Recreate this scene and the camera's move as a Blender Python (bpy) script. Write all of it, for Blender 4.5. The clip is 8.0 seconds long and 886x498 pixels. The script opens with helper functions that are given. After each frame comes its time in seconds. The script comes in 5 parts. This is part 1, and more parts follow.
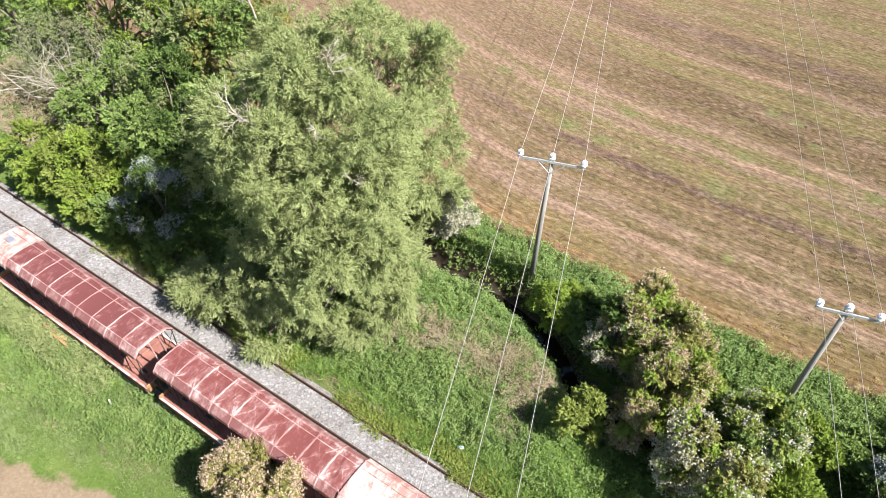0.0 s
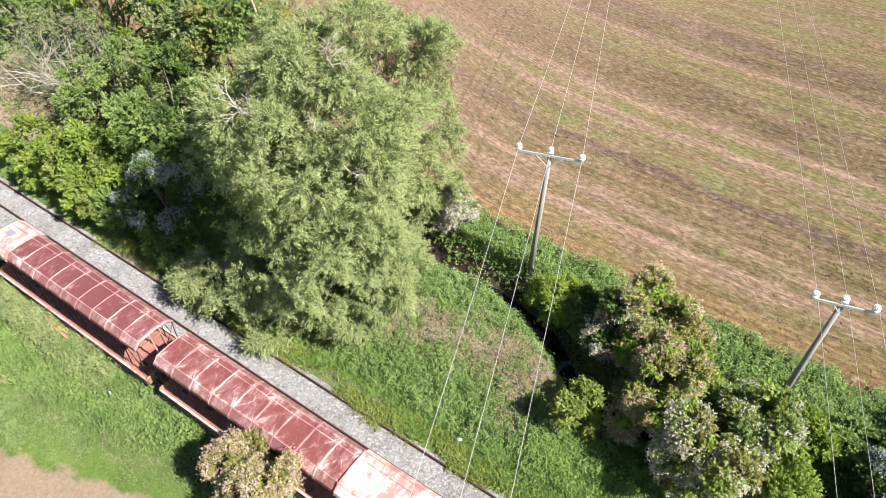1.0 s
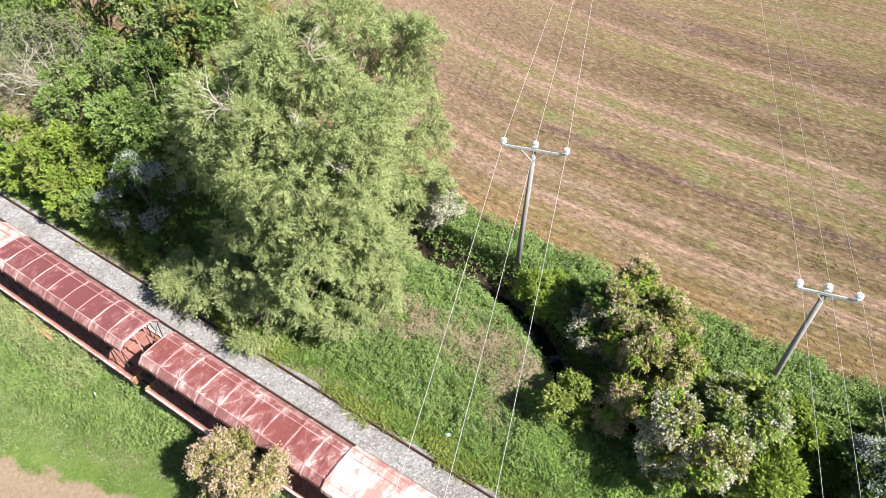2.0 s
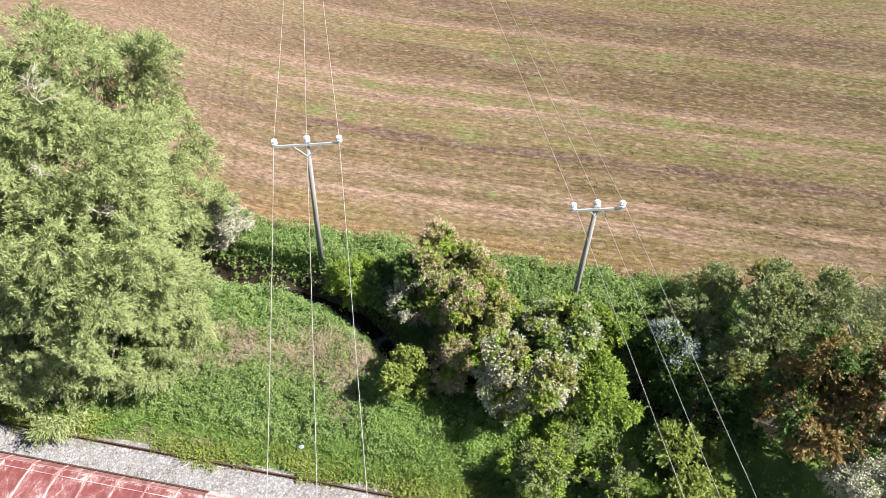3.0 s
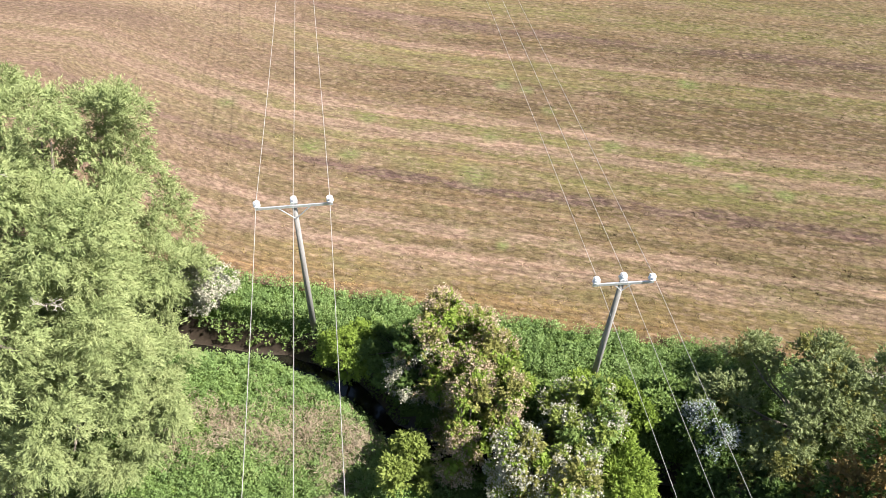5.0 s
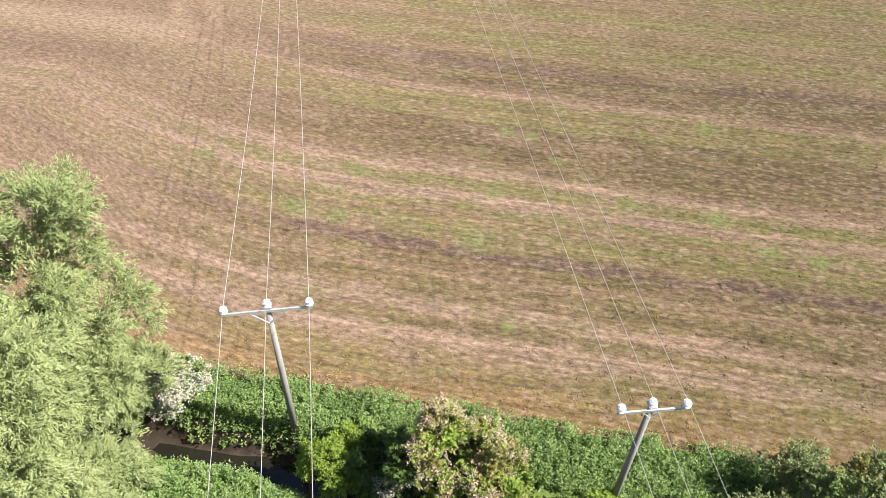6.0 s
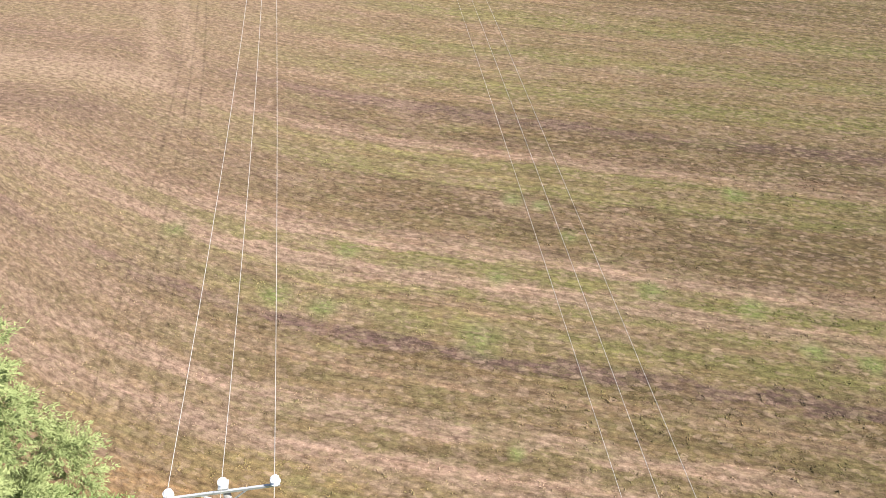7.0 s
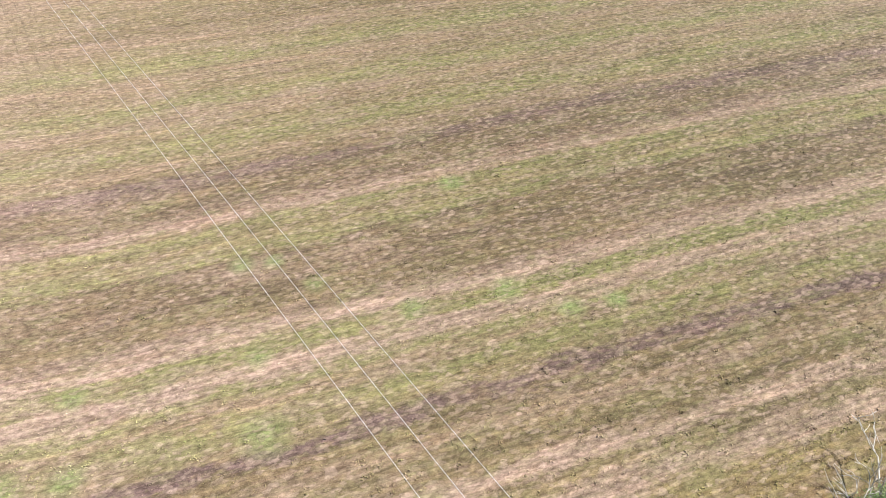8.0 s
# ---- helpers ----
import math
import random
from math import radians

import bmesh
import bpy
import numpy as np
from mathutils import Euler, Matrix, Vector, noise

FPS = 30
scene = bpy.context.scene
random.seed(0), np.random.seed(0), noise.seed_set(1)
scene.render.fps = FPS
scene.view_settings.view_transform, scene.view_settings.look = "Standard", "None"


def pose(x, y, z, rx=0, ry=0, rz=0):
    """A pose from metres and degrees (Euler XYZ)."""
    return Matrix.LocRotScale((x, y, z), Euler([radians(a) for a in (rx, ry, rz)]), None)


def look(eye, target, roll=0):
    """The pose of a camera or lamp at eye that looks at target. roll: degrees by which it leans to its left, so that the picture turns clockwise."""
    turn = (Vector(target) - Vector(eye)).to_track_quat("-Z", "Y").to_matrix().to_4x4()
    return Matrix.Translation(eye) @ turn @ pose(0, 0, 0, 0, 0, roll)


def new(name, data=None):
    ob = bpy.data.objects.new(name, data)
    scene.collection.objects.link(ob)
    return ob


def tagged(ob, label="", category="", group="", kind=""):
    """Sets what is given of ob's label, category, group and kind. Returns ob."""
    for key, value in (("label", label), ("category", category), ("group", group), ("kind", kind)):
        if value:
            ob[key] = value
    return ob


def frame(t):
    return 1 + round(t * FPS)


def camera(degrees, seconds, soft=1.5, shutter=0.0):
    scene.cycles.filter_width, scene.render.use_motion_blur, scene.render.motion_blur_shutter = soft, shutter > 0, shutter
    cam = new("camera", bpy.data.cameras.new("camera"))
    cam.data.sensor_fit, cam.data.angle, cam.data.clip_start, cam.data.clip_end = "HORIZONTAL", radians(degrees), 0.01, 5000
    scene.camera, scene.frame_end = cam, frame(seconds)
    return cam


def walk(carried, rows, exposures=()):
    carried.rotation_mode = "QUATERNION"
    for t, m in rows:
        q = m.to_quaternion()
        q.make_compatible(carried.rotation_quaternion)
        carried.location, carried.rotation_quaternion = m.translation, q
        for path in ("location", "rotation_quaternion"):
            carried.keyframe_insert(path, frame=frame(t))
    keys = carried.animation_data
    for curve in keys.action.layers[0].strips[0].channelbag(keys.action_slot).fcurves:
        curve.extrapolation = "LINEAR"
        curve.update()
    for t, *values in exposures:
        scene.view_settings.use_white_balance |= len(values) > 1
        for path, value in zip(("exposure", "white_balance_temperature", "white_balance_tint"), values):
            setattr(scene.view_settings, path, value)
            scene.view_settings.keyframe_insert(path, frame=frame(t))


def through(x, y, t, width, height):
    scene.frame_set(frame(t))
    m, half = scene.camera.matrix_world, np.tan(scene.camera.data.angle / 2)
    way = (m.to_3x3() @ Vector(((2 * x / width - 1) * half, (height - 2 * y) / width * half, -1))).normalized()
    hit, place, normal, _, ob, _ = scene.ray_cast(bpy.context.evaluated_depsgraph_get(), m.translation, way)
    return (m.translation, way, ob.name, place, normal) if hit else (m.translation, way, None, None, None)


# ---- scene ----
cam = camera(65.5, 8.0, 0.8)
PATH = [
    (0, (-0.586, -1.83, 30.015), (-0.623, -0.4, 28.618), 2.7),
    (0.5, (-0.554, -2.053, 29.915), (-0.591, -0.621, 28.52), 2.7),
    (1, (-0.454, -2.243, 29.881), (-0.493, -0.812, 28.485), 2.7),
    (1.2, (-0.394, -2.276, 29.878), (-0.436, -0.845, 28.481), 2.7),
    (2.3, (-0.093, -2.525, 29.544), (-0.062, -1.088, 28.153), 2.5),
    (2.4, (-0.079, -2.571, 29.536), (0.064, -1.139, 28.148), 2.6),
    (2.5, (-0.069, -2.612, 29.545), (0.208, -1.198, 28.158), 2.8),
    (2.6, (-0.124, -2.636, 29.548), (0.263, -1.248, 28.161), 2.8),
    (2.8, (-0.292, -2.667, 29.567), (0.231, -1.323, 28.181), 2.7),
    (3, (-0.365, -2.629, 29.571), (0.187, -1.298, 28.185), 2.9),
    (3.5, (-0.264, -2.448, 29.399), (0.283, -1.115, 28.012), 2.7),
    (4, (0.069, -1.556, 29.275), (0.614, -0.221, 27.889), 2.5),
    (4.2, (0.275, -0.915, 29.259), (0.819, 0.418, 27.871), 2.5),
    (5.3, (2.264, 3.926, 29.189), (2.797, 5.266, 27.803), 2.1),
    (5.5, (2.695, 5.072, 29.192), (3.23, 6.412, 27.807), 2.1),
    (6, (3.93, 8.23, 29.279), (4.464, 9.571, 27.895), 2.0),
    (6.5, (5.275, 11.643, 29.317), (5.809, 12.987, 27.935), 1.9),
    (7, (6.628, 15.175, 29.501), (7.163, 16.521, 28.123), 1.8),
    (7.3, (7.563, 16.756, 29.628), (8.138, 18.092, 28.254), 1.6),
    (7.5, (8.096, 17.527, 29.763), (8.794, 18.804, 28.391), 1.3),
    (7.6, (8.332, 17.843, 29.804), (9.113, 19.068, 28.43), 1.2),
    (7.7, (8.549, 18.009, 29.844), (9.413, 19.181, 28.472), 1.1),
    (7.8, (8.74, 18.105, 29.884), (9.691, 19.208, 28.514), 0.7),
    (8, (9.1, 18.274, 29.933), (10.215, 19.205, 28.557), 0.4),
]
walk(cam, [(t, look(eye, target, roll)) for t, eye, target, roll in PATH],
     [(0.0, 1.56, 6500, 10), (3.0, 1.62, 6500, 10), (4.0, 1.66, 6500, 10), (5.5, 1.60, 6500, 10), (6.2, 1.52, 6500, 10), (7.0, 1.48, 6500, 10), (7.5, 1.58, 6300, 10), (8.0, 1.82, 5950, 9.5)])

# ---- light ----
SUN_EL, SUN_AZ = radians(47), radians(121)          # azimuth clockwise from +y
world = bpy.data.worlds.new("sky")
scene.world = world
world.use_nodes = True
wn = world.node_tree
sky = wn.nodes.new("ShaderNodeTexSky")
sky.sky_type, sky.sun_disc = "NISHITA", False
sky.sun_elevation, sky.sun_rotation = SUN_EL, SUN_AZ
wn.links.new(sky.outputs[0], wn.nodes["Background"].inputs[0])
wn.nodes["Background"].inputs[1].default_value = 0.05
sun_data = bpy.data.lights.new("sun", "SUN")
sun_data.energy, sun_data.angle, sun_data.color = 5.0, radians(0.8), (1.0, 0.96, 0.91)
sun = new("sun", sun_data)
to_sun = Vector((math.sin(SUN_AZ) * math.cos(SUN_EL), math.cos(SUN_AZ) * math.cos(SUN_EL), math.sin(SUN_EL)))
sun.matrix_world = look(to_sun * 60, (0, 0, 0))

# ---- the plan: s along the railway, p across it, both level ----
RAIL_TURN = -30.6
CA, SA = math.cos(radians(RAIL_TURN)), math.sin(radians(RAIL_TURN))
D = Vector((CA, SA, 0))
N = Vector((-SA, CA, 0))


def W(s, p, z=0.0):
    return Vector((s * CA - p * SA, s * SA + p * CA, z))


def brook_p(s):
    """Middle of the brook across the railway's line, at s."""
    return np.interp(s, [-60, -25, -16, -12, -9, -6.4, -5, -2.5, 1, 6, 12, 40],
                     [30, 25.6, 24.6, 24.8, 24.2, 23.0, 21.5, 20.6, 21.4, 20.8, 20.8, 19])


def waves(x, y, k, seed):
    """Smooth pseudo-noise in -1..1 over the plane."""
    r = np.random.RandomState(seed)
    out = np.zeros(np.broadcast(x, y).shape)
    for i in range(7):
        a, ph, f = r.uniform(0, 6.283), r.uniform(0, 6.283), k * r.uniform(0.5, 1.8)
        out = out + np.sin(f * (x * math.cos(a) + y * math.sin(a)) + ph)
    return out / 4.0


def lumps(v, k, seed):
    """The same in space, for points (n, 3)."""
    r = np.random.RandomState(seed)
    out = np.zeros(len(v))
    for i in range(9):
        w = r.normal(size=3)
        out = out + np.sin(v @ (w / np.linalg.norm(w)) * k * r.uniform(0.5, 1.8) + r.uniform(0, 6.283))
    return out / 4.5


def ground_z(s, p):
    s, p = np.asarray(s, float), np.asarray(p, float)
    base = np.interp(p, [-400, 0, 6, 12.8, 13.15, 15.5, 18, 25, 27.5, 28.6, 34, 2000],
                     [-2.4, -2.42, -2.5, -2.6, -2.40, -2.1, -1.75, -1.0, -0.35, -0.05, 0, 0])
    rough = 0.10 * waves(s, p, 0.5, 3) + 0.05 * waves(s, p, 1.6, 4)
    quiet = np.interp(p, [5.5, 7, 13.2, 14.5, 27.5, 29], [1, 0.1, 0.1, 1, 1, 0.35])
    dip = np.exp(-(((p - brook_p(s)) / np.interp(s, [-10, -6.5, -3, 4], [1.2, 1.75, 1.8, 1.3])) ** 4)) * np.interp(np.abs(s), [60, 90], [1, 0])
    far = np.interp(np.maximum(np.abs(s), np.abs(p)), [90, 200], [1, 0])
    return base + (rough * quiet - dip * (base + 3.15 + 0.1 * rough)) * far


# ---- mesh helpers ----
def part(name, bm, material, parent=None, label="", smooth=False):
    me = bpy.data.meshes.new(name)
    bm.to_mesh(me)
    bm.free()
    me.materials.append(material)
    if smooth:
        me.polygons.foreach_set("use_smooth", [True] * len(me.polygons))
    ob = new(name, me)
    if parent:
        ob.parent = parent
    if label:
        ob["label"] = label
    return ob


def share(name, me, parent, m):
    ob = new(name, me)
    ob.parent = parent
    ob.matrix_local = m
    return ob


def box(bm, x0, x1, y0, y1, z0, z1, m=None):
    vs = [bm.verts.new((x, y, z)) for z in (z0, z1) for y in (y0, y1) for x in (x0, x1)]
    if m:
        for v in vs:
            v.co = m @ v.co
    for f in ((0, 2, 3, 1), (4, 5, 7, 6), (0, 1, 5, 4), (2, 6, 7, 3), (0, 4, 6, 2), (1, 3, 7, 5)):
        bm.faces.new([vs[i] for i in f])


def soft_box(bm, x0, x1, y0, y1, z0, z1, r=0.01):
    """A box with its long edges bevelled."""
    tmp = bmesh.new()
    box(tmp, x0, x1, y0, y1, z0, z1)
    bmesh.ops.bevel(tmp, geom=tmp.edges[:], offset=r, segments=1, affect="EDGES")
    me = bpy.data.meshes.new("tmp")
    tmp.to_mesh(me)
    tmp.free()
    bm.from_mesh(me)
    bpy.data.meshes.remove(me)


def tube(bm, pts, radii, sides=6, cap=True):
    pts = [Vector(p) for p in pts]
    rings = []
    for i, p in enumerate(pts):
        t = (pts[min(i + 1, len(pts) - 1)] - pts[max(i - 1, 0)]).normalized()
        u = t.orthogonal().normalized() if abs(t.z) > 0.9 else t.cross(Vector((0, 0, 1))).normalized()
        v = t.cross(u)
        rings.append([bm.verts.new(p + radii[i] * (math.cos(a) * u + math.sin(a) * v))
                      for a in (6.28318 * k / sides for k in range(sides))])
    for a, b in zip(rings, rings[1:]):
        for k in range(sides):
            bm.faces.new((a[k], a[(k + 1) % sides], b[(k + 1) % sides], b[k]))
    if cap:
        bm.faces.new(rings[0][::-1])
        bm.faces.new(rings[-1])


def lathe(bm, profile, sides=14, m=Matrix()):
    rings = [[bm.verts.new(m @ Vector((r * math.cos(6.28318 * k / sides), r * math.sin(6.28318 * k / sides), z))) for k in range(sides)]
             for r, z in profile]
    for a, b in zip(rings, rings[1:]):
        for k in range(sides):
            bm.faces.new((a[k], a[(k + 1) % sides], b[(k + 1) % sides], b[k]))
    bm.faces.new(rings[0][::-1])
    bm.faces.new(rings[-1])


def sweep(bm, profile, x0, x1):
    """A closed profile of (y, z) drawn straight along x."""
    a = [bm.verts.new((x0, y, z)) for y, z in profile]
    b = [bm.verts.new((x1, y, z)) for y, z in profile]
    for k in range(len(a)):
        j = (k + 1) % len(a)
        bm.faces.new((a[k], a[j], b[j], b[k]))
    bm.faces.new(a[::-1])
    bm.faces.new(b)


def leaf_mesh(name, co, material, parent=None):
    """A mesh of loose blades from an array (n, 3, 3)."""
    n = len(co)
    me = bpy.data.meshes.new(name)
    me.vertices.add(n * 3)
    me.vertices.foreach_set("co", co.reshape(-1).astype(np.float32))
    me.loops.add(n * 3)
    me.loops.foreach_set("vertex_index", np.arange(n * 3, dtype=np.int32))
    me.polygons.add(n)
    me.polygons.foreach_set("loop_start", np.arange(0, n * 3, 3, dtype=np.int32))
    me.polygons.foreach_set("loop_total", np.full(n, 3, dtype=np.int32))
    me.update(calc_edges=True)
    me.materials.append(material)
    ob = new(name, me)
    if parent:
        ob.parent = parent
    return ob


def unit(v):
    return v / np.maximum(np.linalg.norm(v, axis=-1, keepdims=True), 1e-6)


def blades(at, axis, length, width, rng, face=None):
    """Leaf blades from their foot, along axis, turned at random about it, or with their flat side towards face."""
    axis = unit(axis)
    turn = unit(rng.normal(size=at.shape))
    if face is not None:
        turn = unit(unit(face) + 0.6 * turn)
    side = unit(np.cross(axis, turn))
    L, w = np.asarray(length)[:, None], np.asarray(width)[:, None]
    skew = rng.uniform(-0.25, 0.3, (len(at), 1))
    return np.stack([at - side * w * 1.05, at + side * w + axis * L * skew, at + axis * L], axis=1)


# ---- materials ----
def mat(name, rough=0.8, metal=0.0):
    m = bpy.data.materials.new(name)
    m.use_nodes = True
    b = m.node_tree.nodes["Principled BSDF"]
    b.inputs["Roughness"].default_value, b.inputs["Metallic"].default_value = rough, metal
    return m, m.node_tree, b


def node(nt, kind, **inputs):
    nd = nt.nodes.new(kind)
    for k, v in inputs.items():
        nd.inputs[k.replace("_", " ")].default_value = v
    return nd


def math_node(nt, op, a, b=None, clamp=False):
    nd = nt.nodes.new("ShaderNodeMath")
    nd.operation, nd.use_clamp = op, clamp
    for i, v in enumerate((a, b)):
        if v is None:
            continue
        if isinstance(v, (int, float)):
            nd.inputs[i].default_value = v
        else:
            nt.links.new(v, nd.inputs[i])
    return nd.outputs[0]


def ramp(nt, value, stops):
    nd = nt.nodes.new("ShaderNodeValToRGB")
    el = nd.color_ramp.elements
    while len(el) < len(stops):
        el.new(0.5)
    for e, (pos, col) in zip(el, stops):
        e.position, e.color = pos, (*col, 1)
    nt.links.new(value, nd.inputs[0])
    return nd.outputs[0]


def mix(nt, fac, a, b, kind="MIX"):
    nd = nt.nodes.new("ShaderNodeMix")
    nd.data_type, nd.blend_type = "RGBA", kind
    for sock, v in ((nd.inputs[0], fac), (nd.inputs[6], a), (nd.inputs[7], b)):
        if isinstance(v, (int, float)):
            sock.default_value = v
        elif isinstance(v, tuple):
            sock.default_value = (*v, 1)
        else:
            nt.links.new(v, sock)
    return nd.outputs[2]


def coords(nt, scale=(1, 1, 1), turn=0.0):
    tc = nt.nodes.new("ShaderNodeTexCoord")
    mp = nt.nodes.new("ShaderNodeMapping")
    mp.inputs["Scale"].default_value = scale
    mp.inputs["Rotation"].default_value = (0, 0, radians(turn))
    nt.links.new(tc.outputs["Object"], mp.inputs[0])
    return mp.outputs[0]


def noisy(nt, vec, scale, detail=4.0, rough=0.6):
    nd = node(nt, "ShaderNodeTexNoise", Scale=scale, Detail=detail, Roughness=rough)
    nt.links.new(vec, nd.inputs["Vector"])
    return nd.outputs["Fac"]


def bump(nt, b, height, strength=0.4, distance=0.05):
    nd = node(nt, "ShaderNodeBump", Strength=strength, Distance=distance)
    nt.links.new(height, nd.inputs["Height"])
    nt.links.new(nd.outputs[0], b.inputs["Normal"])


def island(nt):
    return nt.nodes.new("ShaderNodeNewGeometry").outputs["Random Per Island"]


def leaf_mat(name, cols, through=0.3, rough=0.7, spread=0.6, own=0.17):
    """Leaves: a colour each, drifting in patches, and some light through them."""
    m, nt, b = mat(name, rough)
    vec = coords(nt)
    patch = noisy(nt, vec, spread, 3)
    v = math_node(nt, "ADD", math_node(nt, "MULTIPLY", island(nt), own), math_node(nt, "MULTIPLY", math_node(nt, "SUBTRACT", patch, 0.21), 1.25), True)
    col = ramp(nt, v, [(i / (len(cols) - 1), c) for i, c in enumerate(cols)])
    nt.links.new(col, b.inputs["Base Color"])
    b.inputs["Specular IOR Level"].default_value = 0.18
    tr = nt.nodes.new("ShaderNodeBsdfTranslucent")
    nt.links.new(mix(nt, 0.25, col, (0.28, 0.33, 0.05)), tr.inputs[0])
    ms = nt.nodes.new("ShaderNodeMixShader")
    ms.inputs[0].default_value = through
    nt.links.new(b.outputs[0], ms.inputs[1])
    nt.links.new(tr.outputs[0], ms.inputs[2])
    nt.links.new(ms.outputs[0], nt.nodes["Material Output"].inputs[0])
    return m


def surface(name, cols, scale=2.0, fine=30.0, rough=0.8, metal=0.0, lift=0.3, stretch=(1, 1, 1), dist=0.02):
    """A mottled solid: patches and grain, with relief."""
    m, nt, b = mat(name, rough, metal)
    vec = coords(nt, stretch)
    a, f = noisy(nt, vec, scale, 5), noisy(nt, vec, fine, 6, 0.7)
    v = math_node(nt, "ADD", math_node(nt, "MULTIPLY", a, 0.6), math_node(nt, "MULTIPLY", f, 0.4))
    nt.links.new(ramp(nt, v, [(0.25 + 0.5 * i / (len(cols) - 1), c) for i, c in enumerate(cols)]), b.inputs["Base Color"])
    bump(nt, b, f, lift, dist)
    return m


def field_colour(nt):
    """Colour of the mown field: bands that follow the headland, broken by noise."""
    tc = nt.nodes.new("ShaderNodeTexCoord").outputs["Object"]
    sp = []
    for axis in (D, N):
        dot = nt.nodes.new("ShaderNodeVectorMath")
        dot.operation = "DOT_PRODUCT"
        nt.links.new(tc, dot.inputs[0])
        dot.inputs[1].default_value = axis
        sp.append(dot.outputs["Value"])
    s, p = sp

    def op(kind, a, c=None, clamp=False):
        return math_node(nt, kind, a, c, clamp)

    bend = op("MINIMUM", op("MAXIMUM", op("SUBTRACT", -10.0, s), 0.0), 30.0)
    ease = op("DIVIDE", op("SUBTRACT", 102.0, p), 62.0, True)
    q = op("SUBTRACT", p, op("MULTIPLY", op("MULTIPLY", op("MULTIPLY", bend, bend), 0.0103), ease))
    # beyond the middle of the field the rows close up again
    east = op("MAXIMUM", op("SUBTRACT", s, 18.0), 0.0)
    q = op("ADD", q, op("MULTIPLY", op("MULTIPLY", op("MULTIPLY", east, east), 0.00022), op("DIVIDE", op("SUBTRACT", p, 40.0), 3.0, True)))

    def rows(k):
        cv = nt.nodes.new("ShaderNodeCombineXYZ")
        nt.links.new(op("MULTIPLY", s, k), cv.inputs[0])
        nt.links.new(q, cv.inputs[1])
        return cv.outputs[0]

    along, clumps, lengthways = rows(0.34), rows(0.5), rows(0.06)
    rag = op("SUBTRACT", noisy(nt, along, 0.8, 5, 0.7), 0.5)
    sway = op("SUBTRACT", noisy(nt, rows(0.5), 0.12, 2), 0.5)
    q2 = op("ADD", op("ADD", op("ADD", q, op("MULTIPLY", rag, 2.6)), op("MULTIPLY", op("SUBTRACT", noisy(nt, clumps, 2.2, 4, 0.75), 0.5), 1.1)), op("MULTIPLY", sway, 1.6))
    straw, tan, olive = (0.365, 0.262, 0.212), (0.255, 0.182, 0.124), (0.208, 0.164, 0.088)
    dark, green, grey = (0.142, 0.100, 0.064), (0.205, 0.198, 0.080), (0.225, 0.152, 0.118)
    plum, moss = (0.150, 0.098, 0.092), (0.166, 0.126, 0.066)
    near = [(27, (0.26, 0.165, 0.085)), (28.8, (0.27, 0.18, 0.090)), (29.8, (0.26, 0.192, 0.092)), (31.3, (0.235, 0.185, 0.090)), (31.9, straw), (32.8, straw), (33.3, olive), (33.8, olive), (34.2, straw), (34.9, straw), (35.4, moss), (36.7, olive),
            (37.0, tan), (37.5, tan), (38.0, moss), (38.7, moss), (39.0, plum), (39.7, plum), (40.1, olive), (41.5, green), (42.4, tan), (43.3, green), (43.9, straw), (44.8, straw), (45.2, green),
            (46.2, green), (46.6, straw), (47.2, straw), (47.9, grey), (48.8, moss), (50.0, moss)]
    far = [(49, moss), (51.0, dark), (52.3, moss), (53.3, dark), (54.0, green), (55.5, olive), (56.8, green), (57.4, tan), (57.8, straw), (58.3, grey), (59.5, dark), (60.5, moss), (61.5, dark),
           (62.8, plum), (63.8, moss), (64.6, tan), (65.5, olive), (67, green), (69, olive), (71, tan), (73, green), (75, olive), (78, tan), (80, green), (83, olive), (85, tan), (87, moss), (92, olive), (98, tan)]
    col = mix(nt, op("GREATER_THAN", q2, 49.5), ramp(nt, op("DIVIDE", op("SUBTRACT", q2, 27.0), 23.0, True), [((a - 27) / 23.0, c) for a, c in near]),
              ramp(nt, op("DIVIDE", op("SUBTRACT", q2, 49.0), 49.0, True), [((a - 49) / 49.0, c) for a, c in far]))
    line = noisy(nt, lengthways, 1.3, 5, 0.75)
    col = mix(nt, 1.0, col, ramp(nt, line, [(0.34, (0.66, 0.62, 0.59)), (0.44, (0.86, 0.88, 0.81)), (0.53, (1.03, 1.01, 0.97)), (0.60, (1.25, 1.19, 1.16)), (0.68, (1.42, 1.35, 1.33))]), "MULTIPLY")
    furrow = noisy(nt, lengthways, 3.4, 4, 0.7)
    col = mix(nt, 1.0, col, ramp(nt, furrow, [(0.36, (0.66, 0.63, 0.61)), (0.47, (0.92, 0.92, 0.89)), (0.55, (1.02, 1.01, 1.0)), (0.66, (1.22, 1.2, 1.18))]), "MULTIPLY")
    blot = noisy(nt, along, 0.45, 5, 0.75)
    col = mix(nt, ramp(nt, blot, [(0.52, (0, 0, 0)), (0.64, (0.62, 0.62, 0.62))]), col, (0.205, 0.190, 0.082))
    pink = noisy(nt, along, 0.3, 5, 0.75)
    col = mix(nt, ramp(nt, pink, [(0.52, (0, 0, 0)), (0.66, (0.6, 0.6, 0.6))]), col, (0.31, 0.215, 0.17))
    rust = noisy(nt, clumps, 0.9, 5, 0.75)
    col = mix(nt, ramp(nt, rust, [(0.51, (0, 0, 0)), (0.63, (0.5, 0.5, 0.5))]), col, (0.215, 0.142, 0.078))
